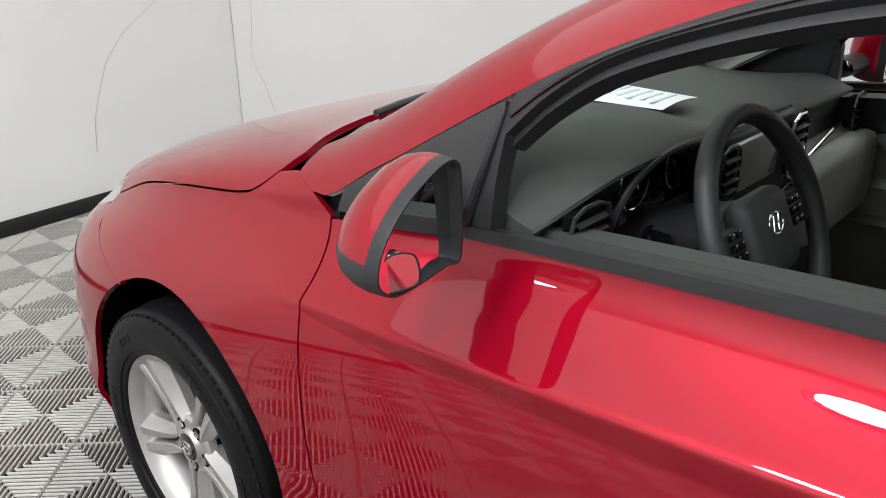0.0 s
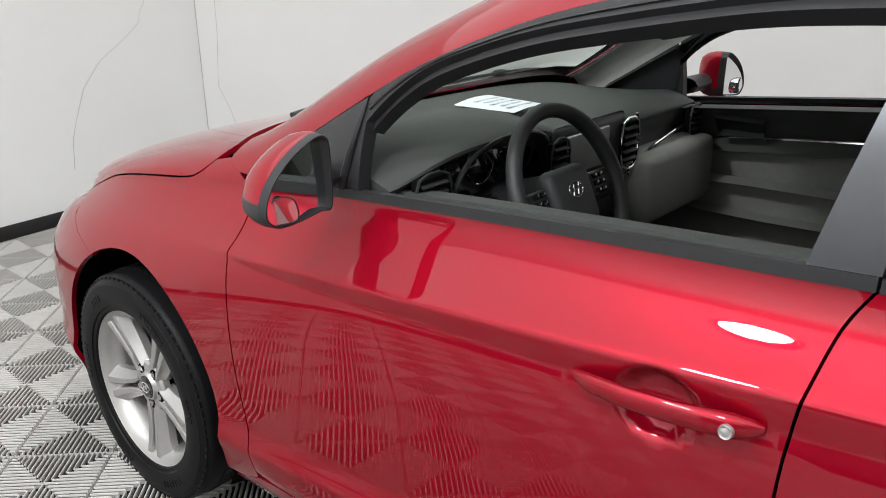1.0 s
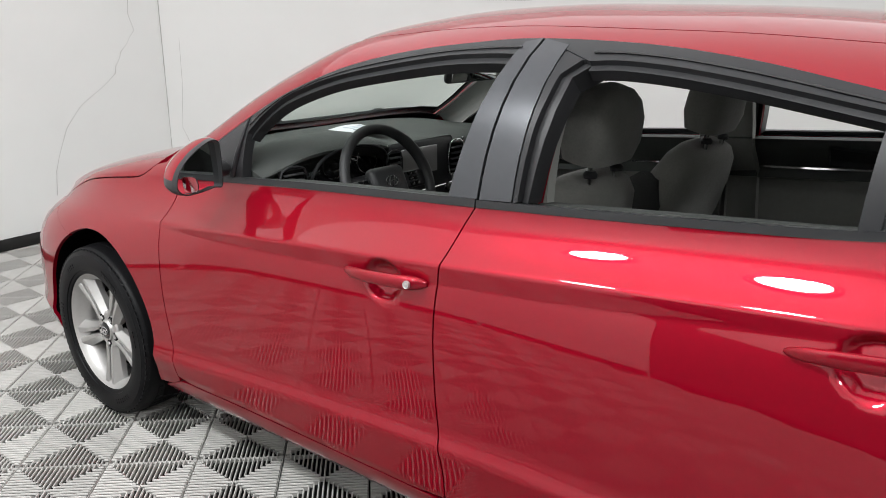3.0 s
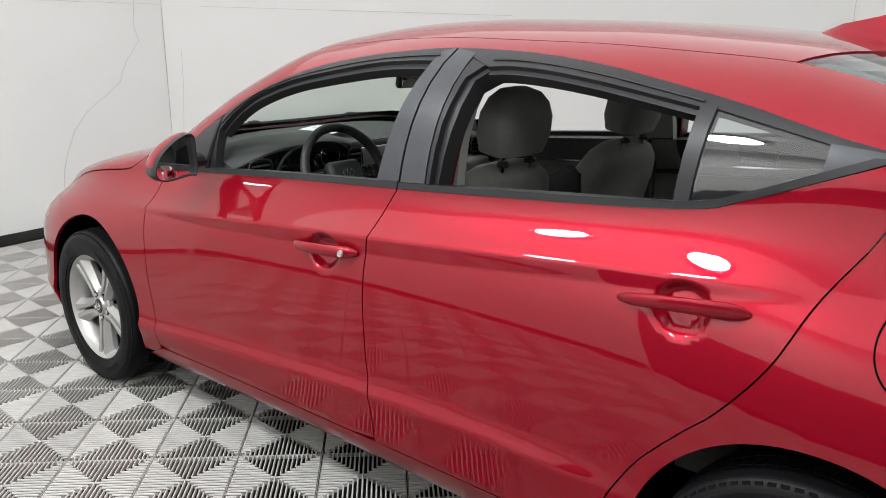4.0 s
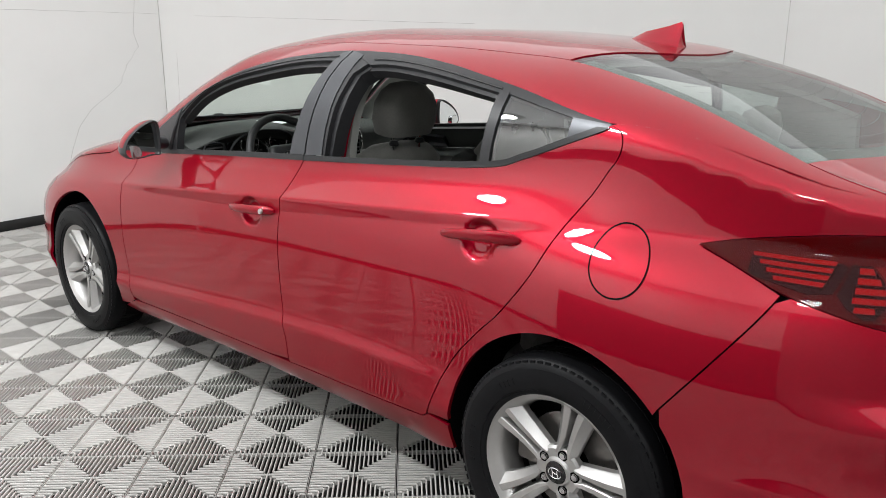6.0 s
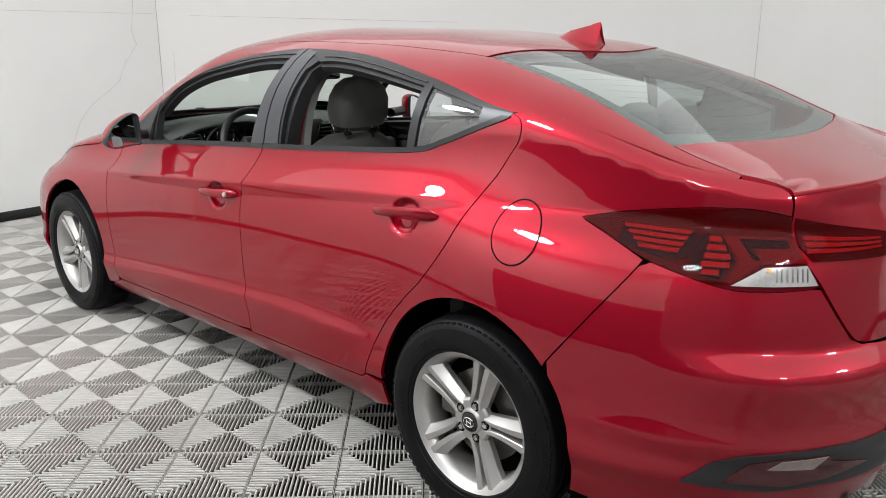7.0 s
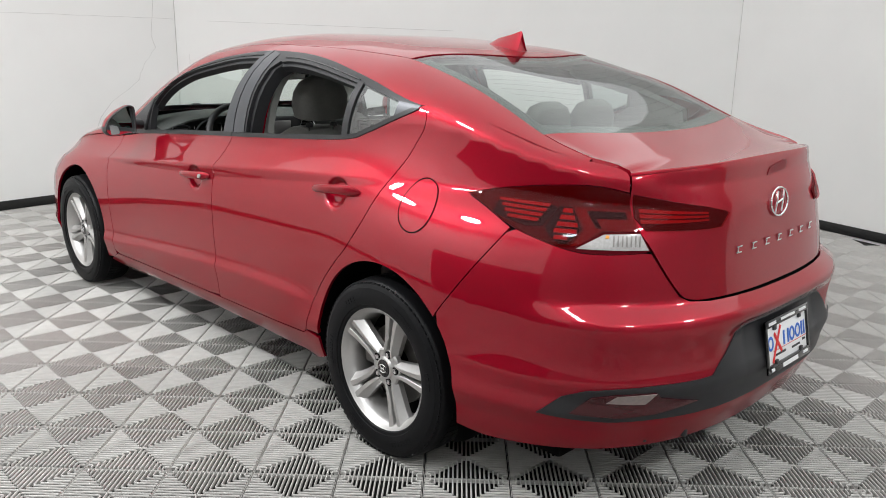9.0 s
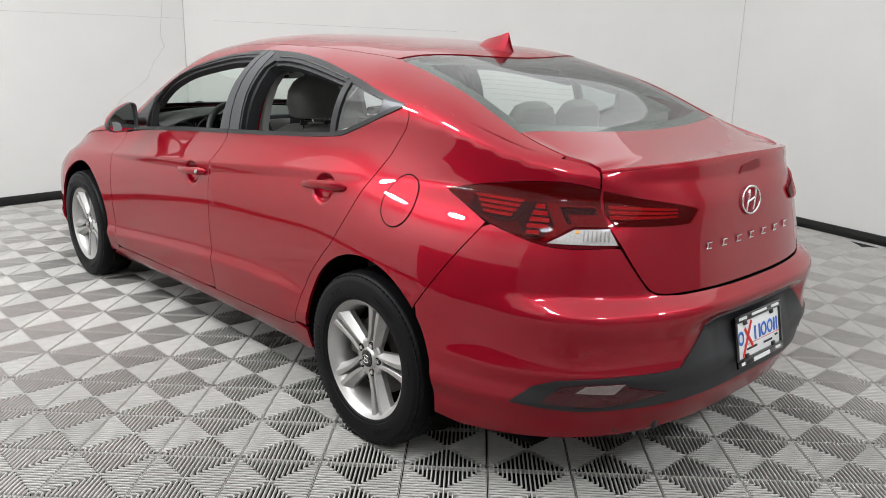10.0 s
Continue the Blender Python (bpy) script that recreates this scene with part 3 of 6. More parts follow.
# ---- ceiling lamps ----
def ceiling_lamp(x, y, watts, size):
    lamp = empty("ceiling_light", (x, y, CEILING_Z))
    tagged(lamp, "round white pendant light on a rod, switched on", "ceiling light", group="ceiling lights")
    bm = bmesh.new()
    lathe(bm, [(-0.10, 0.0), (-0.10, size / 2 + 0.01), (-0.13, size / 2 + 0.02), (-0.14, size / 2 + 0.04), (-0.13, size / 2 + 0.06), (-0.05, size / 2 + 0.05), (0.0, size / 2 - 0.05), (0.0, 0.0)], 40, "z", (x, y, LAMP_Z))
    part("housing", bm, FIXTURE, lamp)
    bm = bmesh.new()
    lathe(bm, [(LAMP_Z - 0.01, 0.0), (LAMP_Z - 0.01, 0.012), (CEILING_Z - 0.06, 0.012), (CEILING_Z - 0.05, 0.05), (CEILING_Z - 0.035, 0.05)], 20, "z", (x, y, 0))
    part("rod", bm, FIXTURE, lamp)
    b = area_lamp(x, y, watts, size)
    b.parent = lamp
    b.matrix_parent_inverse = Matrix.Translation((x, y, CEILING_Z)).inverted()


for spot in LAMPS:
    ceiling_lamp(*spot)

# board and glow of the added fill light under the ceiling
panel = empty("fill_panel", (PANEL_X, PANEL_Y, CEILING_Z))
tagged(panel, "added ceiling-wide fill light panel, unseen", "ceiling light")
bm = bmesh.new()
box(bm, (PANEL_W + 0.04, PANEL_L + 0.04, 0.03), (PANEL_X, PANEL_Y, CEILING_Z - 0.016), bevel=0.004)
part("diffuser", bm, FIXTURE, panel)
glow = fill_panel_lamp()
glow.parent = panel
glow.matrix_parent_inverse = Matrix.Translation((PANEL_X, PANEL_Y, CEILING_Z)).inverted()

# ---- the car ----
car = empty("car", (0, 0, 0))
tagged(car, "glossy dark red four-door sedan with silver wheels, windows down", "car")

GAP = 0.0022
B_GAP = [(-0.240, 0.984), (-0.216, 0.937), (-0.202, 0.869), (-0.192, 0.78), (-0.192, 0.665), (-0.206, 0.496), (-0.230, 0.381), (-0.232, 0.289)]
FRONT_GAP = [(0.985, 0.872), (0.957, 0.793), (0.937, 0.682), (0.918, 0.509), (0.886, 0.36), (0.872, 0.268)]
REAR_GAP = [(-0.905, 0.329), (-0.935, 0.40), (-0.968, 0.468), (-1.018, 0.545), (-1.10, 0.635), (-1.165, 0.70), (-1.245, 0.81), (-1.30, 0.935), (-1.38, 1.06), (-1.415, 1.105), (-1.425, 1.14), (-1.41, 1.168), (-1.372, 1.181)]
SILL = [(0.872, 0.268), (0.385, 0.277), (-0.232, 0.289), (-0.566, 0.296), (-0.84, 0.309), (-0.885, 0.313), (-0.905, 0.329)]
BELT_LOW = [(0.79, 0.902), (0.634, 0.916), (0.2, 0.952), (-0.234, 0.984), (-0.60, 1.01), (-1.011, 1.044), (-1.135, 1.078), (-1.256, 1.126), (-1.372, 1.172)]
WELL_R = 0.358


def shifted(points, du, dv=0.0):
    return [(u + du, v + dv) for u, v in points]


def arch(cy, a0, a1, n=24, r=WELL_R):
    return [(cy + r * math.cos(radians(a0 + (a1 - a0) * k / n)), 0.325 + r * math.sin(radians(a0 + (a1 - a0) * k / n))) for k in range(n + 1)]


def side(s, z):
    return body_wrap(s, z)


HANDLES = [(-0.028, 0.792, 0.066), (-1.062, 0.868, 0.066)]


def dented(s, z):
    """The side with the finger dishes behind the door handles."""
    x, y, z = body_wrap(s, z)
    for cy, cz, r in HANDLES:
        d = math.hypot((s - cy) / r, (z - cz) / (r * 0.86))
        if d < 1:
            k = min((1 - d) / 0.45, 1)
            x += 0.021 * k * k * (3 - 2 * k)
    return (x, y, z)


def on_top(x, y):
    return (x, y, body_top(x, y))


def both(name, outline, mat, label="", step=0.03, rim=0.012, lift=0.0, parent=None, flow=None):
    a = shell(name, outline, side, mat, parent or car, label, step, rim, lift, flow=flow)
    b = mirrored(a, name, parent or car, label)
    return a, b


b_gap, front_gap, rear_gap, sill = spline(B_GAP), spline(FRONT_GAP), spline(REAR_GAP), spline(SILL)
belt = spline(BELT_LOW)


def belt_between(y0, y1):
    return [p for p in belt if min(y0, y1) <= p[0] <= max(y0, y1)]


def sill_between(y0, y1):
    return [p for p in sill if min(y0, y1) < p[0] < max(y0, y1)]


# doors: outer skins below the belt
front_door = empty("front_door", (-0.83, 0.35, 0.6))
rear_door = empty("rear_door", (-0.82, -0.65, 0.65))
front_door_r = empty("front_door", (0.83, 0.35, 0.6))
rear_door_r = empty("rear_door", (0.82, -0.65, 0.65))
for door in (front_door, rear_door, front_door_r, rear_door_r):
    hang(door, car)

fd = shifted(front_gap, -GAP)[:-1] + shifted(sill_between(-0.229, 0.868), 0, GAP) + shifted(b_gap, GAP)[::-1][1:] + belt_between(-0.23, 0.789)[::-1]
skin = shell("skin", fd, dented, PAINT, front_door, step=0.0125, flow=CREASE_Z.at)
mirrored(skin, "skin", front_door_r)
rd = shifted(b_gap, -GAP) + shifted(sill_between(-0.90, -0.236), 0, GAP) + shifted(rear_gap, GAP)[1:] + belt_between(-0.25, -1.37)[::-1]
skin = shell("skin", rd, dented, PAINT, rear_door, step=0.0125, flow=CREASE_Z.at)
mirrored(skin, "skin", rear_door_r)

# front wing: hood line on top, door behind, arch below, bumper ahead
HOOD_LINE = [(1.79, 0.735), (1.62, 0.80), (1.45, 0.835), (1.25, 0.862), (1.19, 0.882), (1.152, 0.915)]
BUMPER_LINE = [(1.795, 0.715), (1.70, 0.684), (1.60, 0.657), (1.52, 0.636)]
wing_top = spline(HOOD_LINE)
wing = (shifted(front_gap, GAP) + [(0.872 + GAP, 0.262), (0.93, 0.235), (1.003, 0.225)] + arch(1.35, 196, 62)
        + shifted(spline(BUMPER_LINE), -GAP)[::-1] + shifted(wing_top, 0, -GAP) + [(1.10, 0.925), (1.04, 0.905), (0.985, 0.8745)])
both("front_wing", wing, PAINT, step=0.02, flow=CREASE_Z.at)

# hood in plan, with its edge folded down to the wing line
hood = [(0.0, 2.19), (-0.3, 2.15), (-0.48, 2.03), (-0.60, 1.90)]
hood_l = spline(hood, 4) + [(-body_x(y, z + GAP), y) for y, z in wing_top] + spline([(-0.635, 1.135), (-0.45, 1.185), (0.0, 1.22)], 4)
shell("hood", hood_l + [(-x, y) for x, y in hood_l[::-1]], on_top, PAINT, car, step=0.05, out=(0, 0, 1))
cowl = [(-0.64, 1.16), (-0.45, 1.18), (0, 1.215), (0.45, 1.18), (0.64, 1.16), (0.63, 1.02), (0.4, 1.06), (0, 1.10), (-0.4, 1.06), (-0.63, 1.02)]
shell("cowl", cowl, lambda x, y: (x, y, body_top(x, y) - 0.02), BLACK, car, step=0.06, rim=0, out=(0, 0, 1))

# front bumper side, round the nose
def nose(s, z):
    """Left side wrapped round the nose: behind 1.35 the side, ahead by angle."""
    if s <= 1.35:
        return (-body_x(s, z), s, z)
    f = (s - 1.35) / 0.8
    n, b = lerp_table(PLAN_N, z) + NOSE_N.at(z), lerp_table(FRONT_B, z)
    w = half_width(1.35 + b * math.sin(f), z) or 0.3
    r = ((abs(math.cos(f)) / w) ** n + (abs(math.sin(f)) / b) ** n) ** (-1 / n)
    w = half_width(1.35 + r * math.sin(f), z) or 0.3
    r = ((abs(math.cos(f)) / w) ** n + (abs(math.sin(f)) / b) ** n) ** (-1 / n)
    return (-r * math.cos(f), 1.35 + r * math.sin(f), z)


def nose_s(y, z):
    x = body_x(y, z)
    return 1.35 + 0.8 * math.atan2(y - 1.35, x)


fb = [(nose_s(y, z), z) for y, z in arch(1.35, -22, 60, 14)]
fb += [(nose_s(y, z), z) for y, z in spline(BUMPER_LINE)[::-1]]
fb += [(2.2, 0.60), (2.607, 0.55), (2.607, 0.2), (2.2, 0.195), (1.9, 0.2)]
b1 = shell("front_bumper", fb, nose, PAINT, car, step=0.04)
mirrored(b1, "front_bumper", car)
hl = [(nose_s(1.80, 0.715), 0.718), (nose_s(1.795, 0.735), 0.738), (2.1, 0.70), (2.25, 0.66), (2.2, 0.61), (2.0, 0.64)]
lampf = shell("headlight", hl, nose, LAMP_CLEAR, car, "clear headlight lens", step=0.04)
mirrored(lampf, "headlight", car, "clear headlight lens")

grille_l = shell("grille", [(2.2, 0.606), (2.26, 0.668), (2.45, 0.70), (2.607, 0.71), (2.607, 0.555)], nose, SATIN, car, "black front grille", step=0.05, out=(-0.3, 1, 0))
mirrored(grille_l, "grille", car, "black front grille")

# sill under the doors
rocker = ([(0.866, 0.262)] + shifted(sill_between(-0.9, 0.86), 0, -GAP) + [(-0.91, 0.325), (-0.985, 0.315), (-0.995, 0.24), (-0.90, 0.205), (0.90, 0.195), (0.985, 0.21), (0.94, 0.231)])
both("sill", rocker, PAINT, step=0.04)

def tail_s(y, z):
    return y if y >= -1.35 else -1.35 - 0.9 * math.atan2(-y - 1.35, body_x(y, z))


# quarter panel: door gap ahead, lamp and bumper behind, C-pillar above
BUMP_GAP = [(-1.853, 0.872), (-1.766, 0.767), (-1.68, 0.655), (-1.628, 0.585)]
TAIL = [(-1.679, 0.941), (-1.75, 0.957), (-1.837, 0.973), (-1.95, 0.99), (-2.054, 0.999), (-2.12, 0.996), (-2.178, 0.984)]
TAIL_LOW = [(-2.222, 0.831), (-2.101, 0.825), (-2.025, 0.83), (-1.947, 0.849), (-1.853, 0.877), (-1.759, 0.915), (-1.679, 0.941)]
BOOT_EDGE = [(-2.178, 0.984), (-2.177, 1.030), (-2.165, 1.044), (-2.147, 1.051), (-2.081, 1.064)]
RAIL_X = [(-1.97, 0.594), (-1.85, 0.630), (-1.7, 0.656), (-1.55, 0.673), (-1.376, 0.6882)]
q_top = [(y, body_top(lerp_table(RAIL_X, y), y)) for y in np.linspace(-1.385, -1.965, 20)]
q = (shifted(rear_gap, -GAP) + [(tail_s(y, z), z) for y, z in q_top]
     + shifted(spline(BOOT_EDGE), GAP)[::-1][2:] + shifted(spline(TAIL), 0, GAP)[::-1] + shifted(spline(TAIL_LOW), 0, -GAP)[::-1][1:9]
     + shifted(spline(BUMP_GAP), GAP) + [(tail_s(y, z), z) for y, z in arch(-1.35, 137, 2, 40)] + [(-0.925, 0.333)])
both("quarter_panel", q, PAINT, step=0.02, flow=CREASE_Z.at)
# C-pillar and roof side up to the glass and roof panel
def top_side(y, t):
    """Between the window line (t = 0) and the roof ditch (t = 1)."""
    x0, x1 = ROOF_RAIL(y), ROOF_DITCH(y)
    x = x0 + (x1 - x0) * t
    return (-x, y, body_top(x, y))


DLO_TOP = [(0.967, 0.923), (0.917, 0.958), (0.86, 0.991), (0.80, 1.027), (0.71, 1.081), (0.655, 1.113), (0.575, 1.157), (0.468, 1.203), (0.30, 1.262), (0.112, 1.302), (-0.105, 1.328), (-0.27, 1.338), (-0.525, 1.331), (-0.737, 1.310), (-0.912, 1.281), (-1.091, 1.247), (-1.264, 1.205), (-1.376, 1.183)]
dlo = sorted(spline(DLO_TOP))
DITCH = [(-1.98, 0.583), (-1.785, 0.585), (-1.45, 0.56), (-1.13, 0.527), (-0.6, 0.50), (0.0, 0.48), (0.3, 0.472), (0.45, 0.474), (0.6, 0.508), (0.9, 0.585), (1.1, 0.62)]


def ROOF_DITCH(y):
    return lerp_table(DITCH, y)


def dlo_z(y):
    return float(np.interp(y, [p[0] for p in dlo], [p[1] for p in dlo]))


def ROOF_RAIL(y):
    if y > -1.376:
        z = dlo_z(min(y, 0.967))
        if y > 0.967:
            z = lerp_table([(0.967, 0.923), (1.0, 0.905), (1.1, 0.905)], y)
    else:
        return lerp_table(RAIL_X, y)
    return body_x(y, z)


def rail_grid(name, mat, y0, y1, drop):
    ys = np.arange(y0, y1, 0.03)
    verts, faces, normals = [], [], []
    m = 9
    for y in ys:
        for k in range(m):
            t = k / (m - 1)
            p = Vector(top_side(y, t))
            h = 0.004
            n = (Vector(top_side(y + h, t)) - Vector(top_side(y - h, t))).cross(Vector(top_side(y, min(t + 0.03, 1))) - Vector(top_side(y, max(t - 0.03, 0)))).normalized()
            if n.z < 0:
                n = -n
            verts.append(p - n * drop)
            normals.append(n)
    for i in range(len(ys) - 1):
        for k in range(m - 1):
            a = i * m + k
            faces.append((a, a + 1, a + m + 1, a + m))
    base = len(verts)
    for i in range(len(ys)):
        verts.append(verts[i * m + m - 1] + Vector((0.0, 0, -0.012)))
        normals.append(normals[i * m + m - 1])
    for i in range(len(ys) - 1):
        faces.append((i * m + m - 1, base + i, base + i + 1, (i + 1) * m + m - 1))
    mesh = bpy.data.meshes.new(name)
    mesh.from_pydata([tuple(v) for v in verts], [], faces)
    mesh.update()
    if mesh.polygons[(len(ys) // 2) * (m - 1) + 3].normal.z < 0:
        mesh.flip_normals()
    for p in mesh.polygons:
        p.use_smooth = True
    mesh.normals_split_custom_set_from_vertices([tuple(n) for n in normals])
    return finish(name, mesh, mat, car)


r1 = rail_grid("roof_rail", PAINT, -1.965, 1.101, 0.0)
mirrored(r1, "roof_rail", car)

# roof panel, windscreen, rear window, boot lid top: laid on the upper surface
def top_outline(y0, y1, inset, bow0=0.0, bow1=0.0, n=12):
    ys = np.linspace(y0, y1, n)
    left = [(-(ROOF_DITCH(y) - inset), y) for y in ys]
    end = [(x, y1 + bow1 * (1 - (x / left[-1][0]) ** 2)) for x in np.linspace(left[-1][0], -left[-1][0], 14)[1:-1]]
    right = [(-x, y) for x, y in left[::-1]]
    start = [(x, y0 + bow0 * (1 - (x / left[0][0]) ** 2)) for x in np.linspace(-left[0][0], left[0][0], 14)[1:-1]]
    return left + end + right + start


roof_out = top_outline(-1.13, 0.37, 0.003, -0.14, 0.11)
shell("roof", roof_out, on_top, PAINT, car, step=0.05, out=(0, 0, 1))
ws = top_outline(0.375, 1.065, 0.004, 0.11, 0.10)
pane = shell("windscreen", ws, lambda x, y: (x, y, body_top(x, y) - 0.004), WINDSCREEN, car, "greenish windscreen glass", step=0.06, rim=0, out=(0, 0, 1))
pane.visible_shadow = False
rw = top_outline(-1.785, -1.135, 0.004, -0.10, -0.14)
pane = shell("rear_window", rw, lambda x, y: (x, y, body_top(x, y) - 0.003), REAR_GLASS, car, "tinted rear window with heater lines", step=0.05, rim=0, out=(0, 0, 1))
pane.visible_shadow = False

# ---- boot, tail lamps, rear bumper ----
boot = empty("boot_lid", (0, -2.1, 0.9))
hang(boot, car)
LIP = [(-2.182, 1.037), (-2.276, 1.048), (-2.432, 1.057), (-2.6, 1.061), (-2.7637, 1.062)]


lip = [Vector(side(s, z)) for s, z in spline(LIP, 6)]
LIP_Y = [(-p.x, p.y) for p in lip[::-1]]
LIP_Z = [(-p.x, p.z) for p in lip[::-1]]


def lid_edge(y):
    return lerp_table([(-2.08, 0.543), (-2.04, 0.556), (-1.967, 0.5775), (-1.79, 0.5805)], y)


def lid_surface(x, y):
    """The boot's top between the rear window and the lip, hollowed a little and turned up at the lip."""
    e = lid_edge(y)
    z = lid_height(min(abs(x), e), y)
    if y > -2.07:
        z += (body_top(e, y) - lid_height(e, y)) * (abs(x) / e) ** 8
    return (x, y, z)


def lid_height(a, y):
    yf = -1.79 - 0.10 * (1 - (a / 0.58) ** 2)
    t = (yf - y) / (yf - lerp_table(LIP_Y, a))
    zf = body_top(a, yf)
    k = 1 - max(1 - t, 0) ** 1.7 if t > 0 else 1.7 * t
    return zf + (lerp_table(LIP_Z, a) - zf) * k - 0.010 * max(t, 0) * max(1 - t, 0) ** 0.8


lid = [(-lid_edge(y), y) for y in (-1.79, -1.85, -1.91, -1.967, -2.0, -2.03)] + [(p.x, p.y) for p in lip[:-1]]
lid += [(-x, y) for x, y in lid[::-1]]
lid += [(x, -1.792 - 0.10 * (1 - (x / 0.58) ** 2)) for x in np.linspace(0.54, -0.54, 19)]
shell("lid_top", lid, lid_surface, PAINT, boot, step=0.03, out=(0, 0, 1))

# the lid's rear face, by angle round the tail
TRUNK_SIDE = [(-2.178, 0.984), (-2.181, 0.913), (-2.227, 0.831), (-2.265, 0.765), (-2.304, 0.71), (-2.335, 0.692), (-2.402, 0.685), (-2.629, 0.680), (-2.764, 0.679)]
MIDDLE = -1.35 - 0.9 * math.pi / 2
face = shifted(spline(TRUNK_SIDE), -GAP, GAP) + spline(LIP)[::-1]
face = [(min(max(s, MIDDLE), 0), z) for s, z in face]


LID_HOLLOW = Smooth([(0.8, 0.0), (0.93, 0.0), (0.955, -0.002), (0.985, -0.010), (1.01, -0.014), (1.03, -0.008), (1.045, 0.0), (1.07, 0.004)], 0.006)


def lid_face_surface(s, z):
    """The lid's rear face, hollowed under the lip."""
    p, n = on_tail(s, z)
    f = min(max((-2.19 - s) / 0.1, 0), 1)
    hollow = LID_HOLLOW.at(z)
    return tuple(p + n * hollow * f)


def on_tail(s, z, out=0.0):
    """A point on the tail, pushed out by some distance, and its outward direction."""
    p = Vector(side(s, z))
    h = 0.006
    n = (Vector(side(s + h, z)) - Vector(side(s - h, z))).cross(Vector(side(s, z + h)) - Vector(side(s, z - h))).normalized()
    if n.y > 0.2 or (n.x > 0 and p.x < -0.3):
        n = -n
    return p + n * out, n


bm = bmesh.new()
edge = [p + Vector((0, 0.003, -0.003)) for p in lip]
tube(bm, edge + [Vector((-p.x, p.y, p.z)) for p in edge[-2::-1]], 0.0065, 10)
part("lip_edge", bm, PAINT, boot, "rounded red spoiler lip")
f1 = shell("lid_face", face, lid_face_surface, PAINT, boot, step=0.02, out=(-0.3, -1, 0))
mirrored(f1, "lid_face", boot)
bl = [(MIDDLE + 0.040, 1.006), (MIDDLE + 0.018, 1.030), (MIDDLE - 0.09, 1.043), (MIDDLE - 0.105, 1.036), (MIDDLE - 0.095, 1.016)]
shell("brake_light", bl, lid_face_surface, LAMP_FIELD, boot, "dark red high brake light", step=0.02, rim=0.002, lift=0.003, out=(-0.3, -1, 0))


def tail_lamp():
    out1 = spline(TAIL)[:-1] + [(-2.178, 0.984), (-2.182, 0.92), (-2.222, 0.835)] + spline(TAIL_LOW)[1:-1]
    base = shell("tail_light", shifted(out1, GAP * 0.5), side, LAMP_SMOKE, car, "smoked dark red tail light lens", step=0.03, lift=0.002, out=(-0.5, -0.5, 0))
    in1 = [(-2.186, 0.982), (-2.311, 0.960), (-2.40, 0.944), (-2.47, 0.927), (-2.478, 0.921), (-2.445, 0.886), (-2.40, 0.884), (-2.212, 0.888), (-2.186, 0.92)]
    base2 = shell("tail_light_inner", in1, side, LAMP_SMOKE, boot, "red tail light on the boot lid", step=0.03, lift=0.003, out=(-0.3, -1, 0))
    return base, base2


def lamp_lenses(outer, inner):
    """The clear red covers over the lamps' insides."""
    tip = spline(TAIL)[:-1] + [(-2.178, 0.984), (-2.182, 0.92), (-2.199, 0.884), (-2.105, 0.880), (-2.04, 0.842)] + spline(TAIL_LOW)[12:-1]
    lens = shell("lens", shifted(tip, GAP * 0.5), side, LAMP_LENS, outer, "glossy dark red lens", step=0.02, lift=0.008, rim=0, out=(-0.5, -0.5, 0))
    in1 = [(-2.186, 0.982), (-2.311, 0.960), (-2.40, 0.944), (-2.47, 0.927), (-2.478, 0.921), (-2.445, 0.886), (-2.40, 0.884), (-2.212, 0.888), (-2.186, 0.92)]
    lens2 = shell("lens", in1, side, LAMP_LENS, inner, "glossy red lens", step=0.02, lift=0.009, rim=0, out=(-0.3, -1, 0))
    return [lens, lens2]


lampL, lampB = tail_lamp()
def lamp_piece(name, outline, mat, parent, lift, label=""):
    return shell(name, outline, side, mat, parent, label, step=0.02, rim=0.002, lift=lift, out=(-0.5, -0.5, 0))


